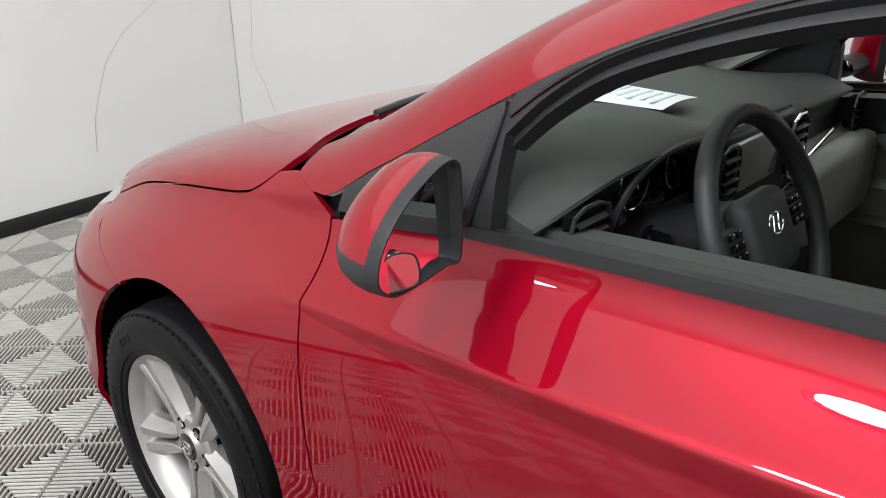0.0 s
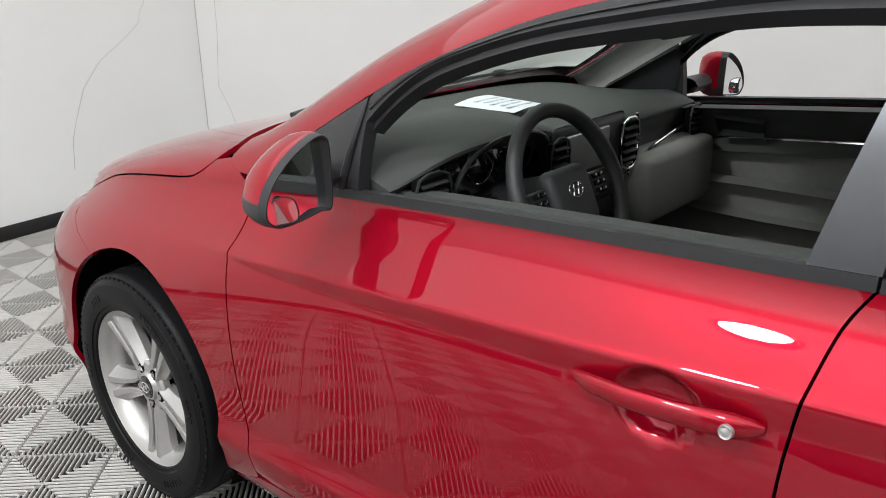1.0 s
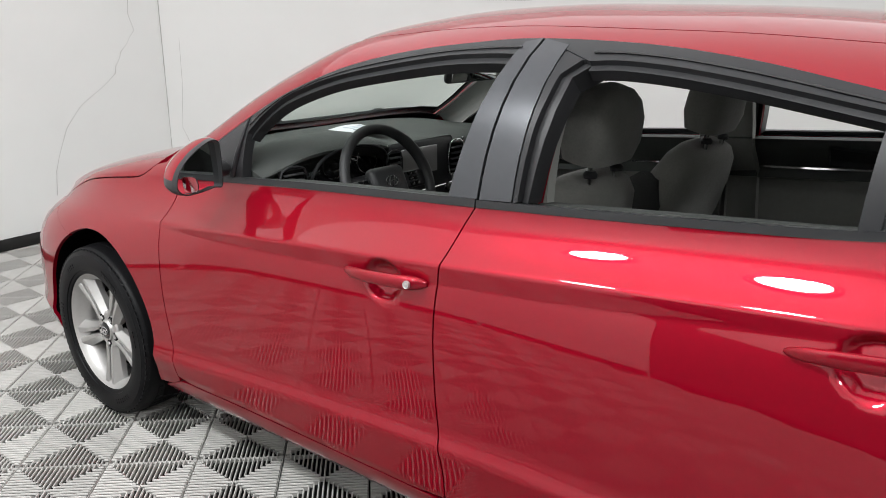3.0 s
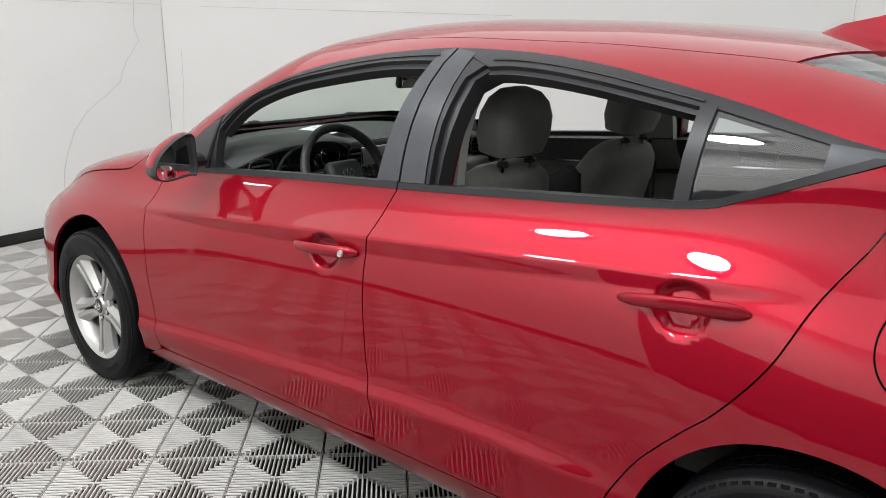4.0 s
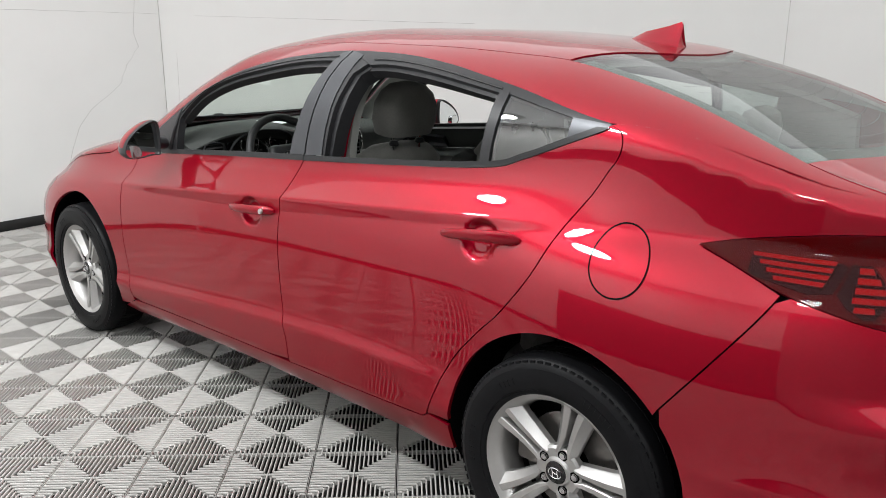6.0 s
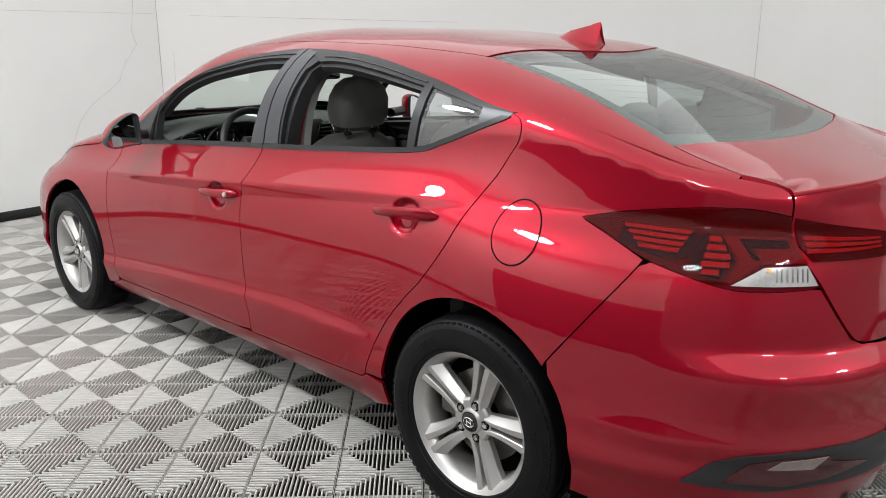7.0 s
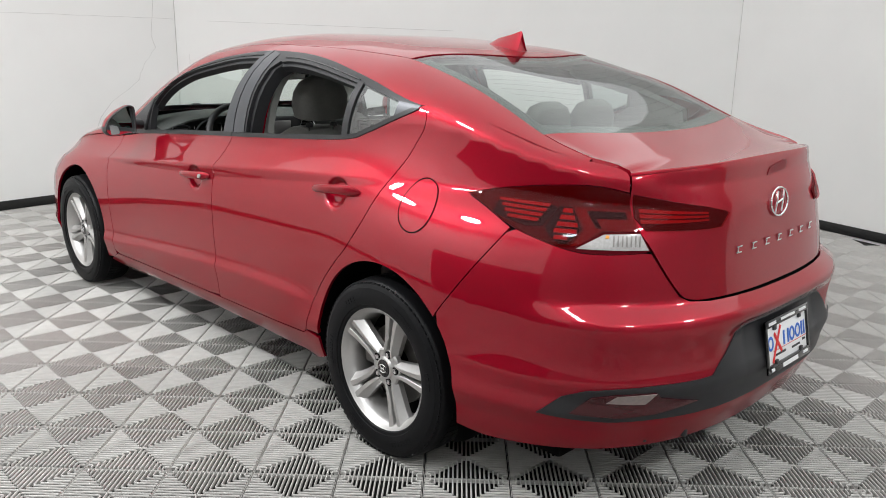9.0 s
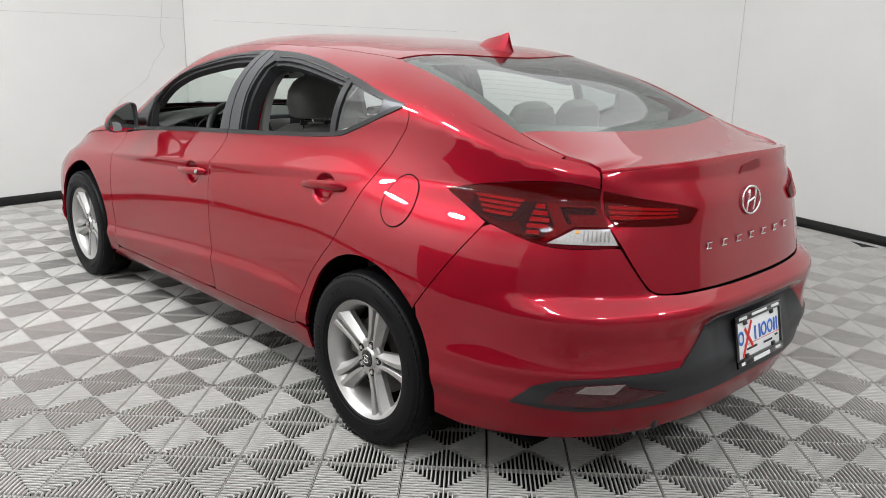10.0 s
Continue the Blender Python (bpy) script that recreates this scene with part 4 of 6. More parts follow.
def lamp_inside(lamp, inner):
    parts = []
    # black inlay at the tip with red strips
    parts.append(lamp_piece("inlay", [(-1.79, 0.905), (-1.80, 0.935), (-1.88, 0.95), (-1.97, 0.945), (-1.985, 0.93), (-1.945, 0.885), (-1.90, 0.88), (-1.86, 0.888), (-1.80, 0.90)], LAMP_DARK, lamp, 0.0035))
    for k in range(4):
        z = 0.893 + 0.0125 * k
        a, b = -1.84 + 0.012 * k, -1.935 - 0.011 * k
        parts.append(lamp_piece("strip", [(a, z + 0.004), (a, z + 0.011), (b, z + 0.0085), (b + 0.006, z + 0.001)], LAMP_RED, lamp, 0.005))
    # triangle of strips
    parts.append(lamp_piece("inlay", [(-1.965, 0.862), (-1.952, 0.885), (-2.005, 0.953), (-2.022, 0.953), (-2.05, 0.885), (-2.01, 0.846), (-1.99, 0.846)], LAMP_DARK, lamp, 0.0035))
    for k in range(5):
        z = 0.856 + 0.0165 * k
        a = -1.975 - 0.0085 * max(0, k - 1)
        b = -2.012 - 0.02 * min(k, 1) - 0.0035 * k + 0.009 * max(0, k - 2)
        parts.append(lamp_piece("strip", [(a, z), (a - 0.004, z + 0.010), (b, z + 0.010), (b, z)], LAMP_RED, lamp, 0.005))
    # red field with a dark bracket
    parts.append(lamp_piece("reflector", [(-2.025, 0.955), (-2.165, 0.955), (-2.185, 0.915), (-2.195, 0.885), (-2.10, 0.885), (-2.035, 0.842), (-2.02, 0.842), (-2.056, 0.885)], LAMP_FIELD, lamp, 0.0035))
    parts.append(lamp_piece("bracket", [(-2.065, 0.93), (-2.165, 0.932), (-2.167, 0.915), (-2.088, 0.913), (-2.10, 0.89), (-2.085, 0.89)], LAMP_DARK, lamp, 0.005))
    # reversing lamp
    clear = lamp_piece("reversing_lamp", [(-2.033, 0.836), (-2.105, 0.876), (-2.196, 0.880), (-2.216, 0.837)], LAMP_CLEAR, lamp, 0.004, "clear reversing lamp")
    parts.append(clear)
    parts.append(lamp_piece("bulb", [(-2.107, 0.866), (-2.110, 0.874), (-2.118, 0.873), (-2.116, 0.866)], AMBER, clear, 0.007, "amber bulb"))
    for k in range(7):
        s0 = -2.125 - 0.011 * k
        parts.append(lamp_piece("rib", [(s0, 0.846), (s0 - 0.003, 0.874), (s0 - 0.006, 0.874), (s0 - 0.003, 0.846)], STEEL, clear, 0.006))
    for k in range(3):
        z = 0.905 + 0.0135 * k
        parts.append(lamp_piece("strip", [(-2.20, z), (-2.20, z + 0.009), (-2.40, z + 0.006 - 0.004 * k), (-2.40, z + 0.001 - 0.004 * k)], LAMP_RED, inner, 0.006))
    return parts


pieces_l = lamp_inside(lampL, lampB) + lamp_lenses(lampL, lampB)
lampR = mirrored(lampL, "tail_light", car, "smoked dark red tail light lens")
lampBR = mirrored(lampB, "tail_light_inner", boot, "red tail light on the boot lid")
for p in pieces_l:
    target = lampBR if p.parent == lampB else lampR
    mirrored(p, p.name.split(".")[0], target)

# rear bumper
bumper = empty("rear_bumper", (0, -2.2, 0.5))
hang(bumper, car)
SHELF_FULL = Smooth([(0.1, 0.0), (0.40, 0.0), (0.50, 0.015), (0.58, 0.038), (0.63, 0.050), (0.65, 0.042), (0.67, 0.016), (0.69, -0.004), (0.85, 0.0), (1.0, 0.0)], 0.008)
SHELF_HOLLOW = Smooth([(0.1, 0.0), (0.575, 0.0), (0.59, 0.012), (0.605, 0.038), (0.63, 0.050), (0.65, 0.042), (0.67, 0.016), (0.69, -0.004), (0.85, 0.0), (1.0, 0.0)], 0.006)
LOW_CREASE = Smooth([(0.1, 0.0), (0.42, 0.0), (0.455, 0.012), (0.50, 0.003), (0.56, 0.0), (0.9, 0.0)], 0.008)


def bumper_surface(s, z):
    """The bumper stands a little proud of the lid, with a shelf under it and a crease low on its side."""
    p, n = on_tail(s, z)
    f = (-1.35 - s) / 0.9
    behind = min(max((f - 0.55) / 0.35, 0), 1)
    behind = behind * behind * (3 - 2 * behind)
    centre = min(max((-2.42 - s) / 0.12, 0), 1)
    full = lerp_table(SHELF_FULL, z)
    hollow = lerp_table(SHELF_HOLLOW, z)
    shelf = full + (hollow - full) * centre
    low = LOW_CREASE.at(z) * min(max((f - 0.3) / 0.3, 0), 1)
    return tuple(p + n * (shelf * behind + low))


top_line = shifted(spline(TAIL_LOW)[:20], 0, -0.6 * GAP)
tailarch = [(-1.35 - WELL_R * math.cos(radians(a)), 0.325 + WELL_R * math.sin(radians(a))) for a in np.linspace(43, -14, 14)]
tailarch = [(tail_s(y, z), z) for y, z in tailarch]
bmp = [(MIDDLE, 0.675), (-2.629, 0.676), (-2.402, 0.681), (-2.335, 0.688), (-2.304, 0.705), (-2.262, 0.765), (-2.224, 0.827)] + top_line[1:] + shifted(spline(BUMP_GAP), -GAP)[1:] + tailarch[1:]
bmp += [(-1.80, 0.225), (-2.1, 0.24), (-2.4, 0.26), (MIDDLE, 0.27)]
b1 = shell("cover", bmp, bumper_surface, PAINT, bumper, step=0.025, out=(-0.5, -0.7, 0))
mirrored(b1, "cover", bumper)

# black lower insert and its reflectors
INSERT = [(-1.953, 0.361), (-2.014, 0.421), (-2.073, 0.448), (-2.15, 0.458), (-2.238, 0.465), (-2.35, 0.467), (-2.395, 0.470), (-2.487, 0.575), (-2.52, 0.592), (-2.582, 0.598), (MIDDLE, 0.600),
          (MIDDLE, 0.365), (-2.659, 0.365), (-2.438, 0.360), (-2.249, 0.358), (-2.133, 0.351), (-2.04, 0.354)]
i1 = shell("lower_insert", INSERT, bumper_surface, SATIN, bumper, "satin black lower bumper insert", step=0.025, lift=0.004, rim=0.006, out=(-0.5, -0.7, 0))
i2 = mirrored(i1, "lower_insert", bumper, "satin black lower bumper insert")
REFL = [(-2.035, 0.374), (-2.085, 0.430), (-2.14, 0.443), (-2.24, 0.447), (-2.25, 0.432), (-2.366, 0.402), (-2.247, 0.377), (-2.154, 0.367)]
k1 = shell("reflector", REFL, bumper_surface, REFLECTOR_RED, i1, "dark red reflector", step=0.03, lift=0.007, rim=0.003, out=(-0.5, -0.7, 0))
k2 = shell("fog_lens", [(-2.12, 0.415), (-2.145, 0.440), (-2.239, 0.446), (-2.215, 0.412)], bumper_surface, FOG_LENS, i1, "pale lens", step=0.03, lift=0.009, rim=0.002, out=(-0.5, -0.7, 0))
mirrored(k1, "reflector", i2, "dark red reflector")
mirrored(k2, "fog_lens", i2, "pale lens")
# little fins under the bumper
for x in (-0.42, -0.2, 0.05, 0.28):
    bm = bmesh.new()
    box(bm, (0.02, 0.10, 0.05), (x, -2.20, 0.285), bevel=0.006)
    part("diffuser_fin", bm, BLACK, bumper)
bm = bmesh.new()
box(bm, (1.1, 0.42, 0.03), (0, -1.98, 0.275), bevel=0.01)
part("undertray", bm, BLACK, bumper)

# ---- window frames, pillars, belt trims ----
def top_curve(y0, y1, inset=0.0):
    """The window line's upper edge between two places, lowered by inset."""
    ys = np.linspace(y0, y1, 14)
    return [(y, dlo_z(y) - inset) for y in ys]


def belt_z(y):
    pts = sorted(belt)
    return float(np.interp(y, [p[0] for p in pts], [p[1] for p in pts]))


FW_TOP = [(0.655, 1.06), (0.60, 1.118), (0.517, 1.172), (0.36, 1.226), (0.213, 1.258), (-0.0, 1.292), (-0.14, 1.303), (-0.236, 1.305)]
RW_TOP = [(-0.425, 1.296), (-0.50, 1.299), (-0.616, 1.292), (-0.74, 1.278), (-0.831, 1.265), (-1.006, 1.238)]
for d_l, d_r, dl in ((front_door, front_door_r, True), (rear_door, rear_door_r, False)):
    pieces = []
    if dl:
        frame_top = top_curve(-0.272, 0.66) + [(0.668, 1.085), (0.655, 1.04)] + spline(FW_TOP)
        pieces.append(shell("window_frame", frame_top, side, SATIN, d_l, "black window frame", step=0.05, rim=0.03))
        pillar = [(-0.272, dlo_z(-0.272)), (-0.232, dlo_z(-0.232) - 0.008), (-0.226, 1.30), (-0.195, 1.15), (-0.161, 0.998), (-0.243, 1.004)]
        pieces.append(shell("pillar_cover", pillar, side, PILLAR, d_l, "satin grey-black door pillar cover", step=0.05, rim=0.03, lift=0.001))
        sail = [(0.656, 1.055), (0.670, 1.085), (0.674, 1.099), (0.72, 1.073), (0.80, 1.025), (0.86, 0.989), (0.915, 0.957), (0.962, 0.924), (0.972, 0.887), (0.79, 0.905), (0.655, 0.925)]
        pieces.append(shell("mirror_sail", sail, side, BLACK, d_l, "black mirror triangle", step=0.05, rim=0.03))
        bm = bmesh.new()
        tube(bm, [Vector(side(y, z)) + Vector((-0.004, 0, 0)) for y, z in ((0.668, 1.092), (0.672, 1.05), (0.682, 1.0), (0.700, 0.93))], [0.003, 0.006, 0.008, 0.009], 8)
        pieces.append(part("sail_edge", bm, SATIN, d_l, "satin black edge bar of the mirror triangle"))
        strip = [(-0.2405, belt_z(-0.2405))] + sorted(belt_between(-0.235, 0.789)) + sorted(shifted(belt_between(-0.235, 0.78), 0, 0.018))[::-1] + [(-0.2405, belt_z(-0.2405) + 0.018)]
        strip = [(p[0], p[1] + 0.001) for p in strip]
        pieces.append(shell("belt_trim", strip, side, SATIN, d_l, "black rubber belt trim", step=0.06, rim=0.02, lift=0.004))
        bm = bmesh.new()
        tube(bm, [Vector(side(y, dlo_z(y) * 0.42 + z * 0.58)) + Vector((-0.001, 0, 0)) for y, z in spline(FW_TOP)], 0.0035, 6)
        pieces.append(part("frame_bead", bm, GLOSS, d_l, "glossy black sealing bead"))
        # channel of the lowered glass
        inner = spline(FW_TOP) + [(-0.222, 1.29)] + [(y, z - 0.022) for y, z in spline(FW_TOP)[::-1]]
        pieces.append(shell("window_seal", inner, lambda s, z: tuple(Vector(side(s, z)) + Vector((0.02, 0, 0))), BLACK, d_l, "rubber window seal", step=0.06, rim=0.03))
    else:
        frame_top = top_curve(-1.376, -0.276) + spline(RW_TOP) + [(-1.041, 1.236), (-1.262, 1.190), (-1.30, 1.185), (-1.36, 1.178)]
        pieces.append(shell("window_frame", frame_top, side, SATIN, d_l, "black window frame", step=0.05, rim=0.03))
        pillar = [(-0.279, dlo_z(-0.279) - 0.001), (-0.25, 1.003), (-0.335, 1.010), (-0.343, 1.17), (-0.350, 1.312), (-0.350, dlo_z(-0.350) - 0.012)]
        seal_post = [(-0.351, 1.314), (-0.345, 1.17), (-0.337, 1.008), (-0.349, 1.012), (-0.359, 1.17), (-0.372, 1.27), (-0.405, 1.299), (-0.44, 1.301), (-0.44, dlo_z(-0.44) - 0.014)]
        pieces.append(shell("window_post", seal_post, side, SATIN, d_l, "black window post", step=0.05, rim=0.03, lift=-0.002))
        pieces.append(shell("pillar_cover", pillar, side, PILLAR, d_l, "satin grey-black door pillar cover", step=0.05, rim=0.03, lift=0.001))
        bar = [(-1.002, 1.24), (-1.036, 1.242), (-1.024, 1.056), (-0.992, 1.05)]
        pieces.append(shell("division_bar", bar, side, SATIN, d_l, "black division bar", step=0.05, rim=0.025, lift=0.002))
        tri = [(-1.258, 1.192), (-1.376, 1.181), (-1.256, 1.132)]
        pieces.append(shell("corner_cover", tri, side, PILLAR, d_l, "satin grey-black corner cover", step=0.05, rim=0.02, lift=0.001))
        strip = [(-0.2445, belt_z(-0.2445))] + [p for p in belt if -1.372 <= p[0] <= -0.247]
        up = [(p[0], p[1] + 0.017) for p in strip if p[0] > -1.35]
        pieces.append(shell("belt_trim", shifted(strip, 0, 0.001) + up[::-1], side, SATIN, d_l, "black rubber belt trim", step=0.06, rim=0.02, lift=0.004))
        bm = bmesh.new()
        tube(bm, [Vector(side(y, dlo_z(y) * 0.42 + z * 0.58)) + Vector((-0.001, 0, 0)) for y, z in spline(RW_TOP)], 0.0035, 6)
        pieces.append(part("frame_bead", bm, GLOSS, d_l, "glossy black sealing bead"))
        glass = [(-1.036, 1.240), (-1.15, 1.217), (-1.26, 1.192), (-1.256, 1.134), (-1.157, 1.094), (-1.02, 1.058)]
        g = shell("quarter_glass", glass, side, SIDE_GLASS, d_l, "tinted fixed quarter glass", step=0.05, rim=0, lift=-0.004)
        g.visible_shadow = False
        pieces.append(g)
        inner = spline(RW_TOP) + [(y, z - 0.02) for y, z in spline(RW_TOP)[::-1]]
        pieces.append(shell("window_seal", inner, lambda s, z: tuple(Vector(side(s, z)) + Vector((0.02, 0, 0))), BLACK, d_l, "rubber window seal", step=0.06, rim=0.03))
        bm = bmesh.new()
        last = None
        for z in np.linspace(1.0, 1.27, 10):
            y = -0.366 - 0.115 * (z - 1.0)
            x = -body_x(y, z)
            pair = [bm.verts.new((x + 0.060, y + 0.002, z)), bm.verts.new((x + 0.080, y + 0.003, z))]
            if last:
                bm.faces.new((last[0], pair[0], pair[1], last[1]))
            last = pair
        pieces.append(part("pillar_edge", bm, PAINT, d_l, "red painted rear edge of the door pillar"))
        post = [(-0.346, 1.008), (-0.369, 1.27), (-0.405, 1.302), (-0.44, 1.296), (-0.395, 1.262), (-0.364, 1.008)]
        pieces.append(shell("window_channel", post, lambda s, z: tuple(Vector(side(s, z)) + Vector((0.020, 0, 0))), BLACK, d_l, "rubber window channel", step=0.06, rim=0.05))
    for p in pieces:
        m = mirrored(p, p.name.split(".")[0], d_r, p.get("label", ""))
        m.visible_shadow = p.visible_shadow

# black ceramic border and heater lines of the rear window
def band(name, pts_a, pts_b, mat, parent, drop):
    bm = bmesh.new()
    a = [bm.verts.new((x, y, body_top(x, y) - drop)) for x, y in pts_a]
    b = [bm.verts.new((x, y, body_top(x, y) - drop)) for x, y in pts_b]
    for k in range(len(a) - 1):
        bm.faces.new((a[k], a[k + 1], b[k + 1], b[k]))
    return part(name, bm, mat, parent)


outer = top_outline(-1.785, -1.135, 0.004, -0.10, -0.14, 20)
inner_b = top_outline(-1.735, -1.175, 0.05, -0.095, -0.15, 20)
band("ceramic_border", outer + outer[:1], inner_b + inner_b[:1], GLOSS, car, 0.009)
outer = top_outline(0.375, 1.065, 0.004, 0.11, 0.10, 20)
inner_b = top_outline(0.40, 0.985, 0.028, 0.11, 0.07, 20)
band("ceramic_border", outer + outer[:1], inner_b + inner_b[:1], GLOSS, car, 0.010)
for k in range(13):
    y = -1.24 - 0.041 * k
    xs = np.linspace(-0.47, 0.47, 15)
    bow = lambda x: y - 0.13 * (1 - (x / 0.53) ** 2)
    band("heater_line", [(x, bow(x)) for x in xs], [(x, bow(x) - 0.0016) for x in xs], SATIN, car, 0.008)

# shark-fin aerial
bm = bmesh.new()
rings = []
# along the roof (rearwards), height, foot half-width
for a, hgt, wid in ((-0.105, 0.001, 0.006), (-0.085, 0.008, 0.022), (-0.05, 0.020, 0.032), (-0.01, 0.033, 0.037), (0.03, 0.048, 0.038), (0.058, 0.062, 0.036), (0.070, 0.067, 0.033), (0.076, 0.060, 0.032), (0.070, 0.035, 0.032), (0.075, 0.012, 0.034), (0.082, 0.0, 0.034)):
    ring = []
    for u in np.linspace(-1, 1, 13):
        w = wid * math.copysign(abs(u) ** 1.0, u)
        hh = hgt * (1 - abs(u)) ** 1.5 * 1.0 + 0.012 * (1 - abs(u) ** 3) * min(hgt / 0.02, 1)
        y = -1.115 - a
        ring.append(bm.verts.new((w * (1 - 0.0 * abs(u)), y, body_top(0, y) - 0.005 + hh)))
    rings.append(ring)
for a, b in zip(rings, rings[1:]):
    for k in range(12):
        bm.faces.new((a[k], a[k + 1], b[k + 1], b[k]))
part("roof_aerial", bm, PAINT, car, "red shark-fin aerial")

# fuel flap
FY, FZ, FR = -1.483, 0.885, 0.078
def flat_disc(name, r0, r1, mat, lift, parent):
    bm = bmesh.new()
    rings = []
    for i in range(9):
        r = r0 + (r1 - r0) * i / 8
        ring = []
        for k in range(48):
            a = 2 * math.pi * k / 48
            p, n = on_tail(FY + r * math.cos(a), FZ + r * math.sin(a))
            ring.append(bm.verts.new(p + n * lift))
        rings.append(ring)
    for a, b in zip(rings, rings[1:]):
        for k in range(48):
            bm.faces.new((a[k], a[(k + 1) % 48], b[(k + 1) % 48], b[k]))
    if r0 < 0.002:
        bm.faces.new(rings[0])
    return part(name, bm, mat, parent)


flap = flat_disc("fuel_flap", 0.001, FR, PAINT, 0.0012, car)
# no groove is cut: the gap's shade is a near-black ring on the paint
flat_disc("gap_shade_ring", FR - 0.0004, FR + 0.0034, DARK, 0.0016, flap)

# ---- wheels ----
TYRE_R, RIM_R = 0.312, 0.208
HUB_X = 0.765


def wheel(y, sign, turn):
    hub = empty("wheel", (sign * HUB_X, y, 0.310))
    hang(hub, car)
    o = -1.0 if sign < 0 else 1.0

    def put(name, bm, mat, parent=None, label="", spin=0.0):
        bmesh.ops.transform(bm, matrix=pose(sign * HUB_X, y, 0.310) @ pose(0, 0, 0, spin, 0, 0), verts=bm.verts)
        return part(name, bm, mat, parent or hub, label)
    bm = bmesh.new()
    w = 0.1
    prof = [(-w * 0.82, RIM_R), (-w * 0.98, 0.235), (-w * 1.02, 0.262), (-w * 0.97, 0.285), (-w * 0.86, 0.302), (-w * 0.72, TYRE_R - 0.003), (-w * 0.3, TYRE_R), (0, TYRE_R), (w * 0.3, TYRE_R),
            (w * 0.72, TYRE_R - 0.003), (w * 0.80, 0.308), (w * 0.86, 0.303), (w * 0.93, 0.295), (w * 0.975, 0.284), (w * 0.985, 0.2835), (w * 1.005, 0.268), (w * 1.02, 0.255), (w * 1.01, 0.240), (w * 0.985, 0.228), (w * 0.95, 0.2265), (w * 0.93, 0.217), (w * 0.86, 0.211), (w * 0.82, RIM_R)]
    lathe(bm, [(o * a, r) for a, r in prof], 96)
    tyre = put("tyre", bm, RUBBER, None, "black road tyre with moulded sidewall")
    # tread: grooves between blocks, raised ribs
    bm = bmesh.new()
    for k in range(72):
        a = 2 * math.pi * k / 72
        for u, sk in ((0.062, 0.2), (0.022, -0.15), (-0.022, 0.15), (-0.062, -0.2)):
            m = pose(0, 0, 0, math.degrees(a), 0, 0)
            vs = box(bm, (0.034 if abs(u) < 0.05 else 0.036, 0.0245, 0.006), (0, 0, 0))
            bmesh.ops.rotate(bm, verts=vs, cent=(0, 0, 0), matrix=Matrix.Rotation(sk, 3, "Z"))
            bmesh.ops.translate(bm, verts=vs, vec=(o * u, 0, TYRE_R - 0.0015 - (0.0062 if abs(u) > 0.05 else 0.0005)))
            bmesh.ops.transform(bm, verts=vs, matrix=m)
    tagged(put("tread", bm, RUBBER, tyre), kind="stuff")
    # moulded blocks and raised marks on the sidewall
    bm = bmesh.new()
    rng = random.Random(5)
    for k in range(80):
        a = 2 * math.pi * k / 80
        vs = box(bm, (0.008, 0.0145, 0.012), (o * 0.0885, 0, 0.2955))
        bmesh.ops.transform(bm, verts=vs, matrix=pose(0, 0, 0, math.degrees(a), 0, 0))
    tagged(put("shoulder_tread", bm, RUBBER, tyre), kind="stuff")
    for start, count in ((20, 7), (75, 4), (140, 7), (200, 5), (260, 7), (320, 4)):
        for k in range(count):
            bm = bmesh.new()
            vs = box(bm, (0.003, rng.uniform(0.006, 0.012), 0.016), (o * 0.1015, 0, 0.255))
            put("sidewall_mark", bm, RUBBER, tyre, "", start + k * 3.6)
    # rim barrel and lip
    bm = bmesh.new()
    lathe(bm, [(o * a, r) for a, r in ((-0.085, RIM_R + 0.002), (-0.05, 0.185), (0.02, 0.180), (0.06, 0.188), (0.078, 0.198), (0.084, 0.208), (0.0885, 0.2125), (0.0865, 0.216), (0.079, 0.2145))], 80)
    rim = put("rim", bm, ALLOY, None, "silver alloy rim")
    # five pairs of spokes: straight, with a sharp ridge and a facet that falls away to the outside
    for k in range(5):
        for sgn in (-1, 1):
            bm = bmesh.new()
            rows = []
            for r, inner, ridge, outer in ((0.052, 0.014, 0.021, 0.031), (0.075, 0.0075, 0.019, 0.034), (0.11, 0.0055, 0.020, 0.038), (0.155, 0.0070, 0.024, 0.045), (0.190, 0.0095, 0.029, 0.055), (0.203, 0.0110, 0.031, 0.060)):
                depth = 0.0665 + 0.004 * min((r - 0.052) / 0.06, 1) + 0.010 * max(r - 0.11, 0) / 0.09
                side_depth = depth - 0.017 - 0.006 * (r - 0.052) / 0.15
                prof = [(inner - 0.002, depth - 0.030), (inner, depth - 0.003), (inner + 0.002, depth - 0.001), (ridge, depth), (outer - 0.002, side_depth + 0.001), (outer, side_depth - 0.002), (outer - 0.001, side_depth - 0.022)]
                rows.append([bm.verts.new((o * d, sgn * v, r)) for v, d in prof])
            for a, b in zip(rows, rows[1:]):
                for j in range(6):
                    bm.faces.new((a[j], a[j + 1], b[j + 1], b[j]))
            bm.faces.new(rows[0])
            bm.faces.new(rows[-1])
            put("spoke", bm, ALLOY, rim, "", turn + 72 * k)
        bm = bmesh.new()
        lathe(bm, [(o * 0.066, 0.0), (o * 0.066, 0.0085), (o * 0.060, 0.0095), (o * 0.045, 0.0095)], 6, "x", (0, 0, 0))
        bmesh.ops.translate(bm, verts=bm.verts, vec=(0, 0, 0.0505))
        put("lug_nut", bm, CHROME, rim, "", turn + 72 * k)
        # shade of the nut's pocket, put in as a near-black ring on the hub
        bm = bmesh.new()
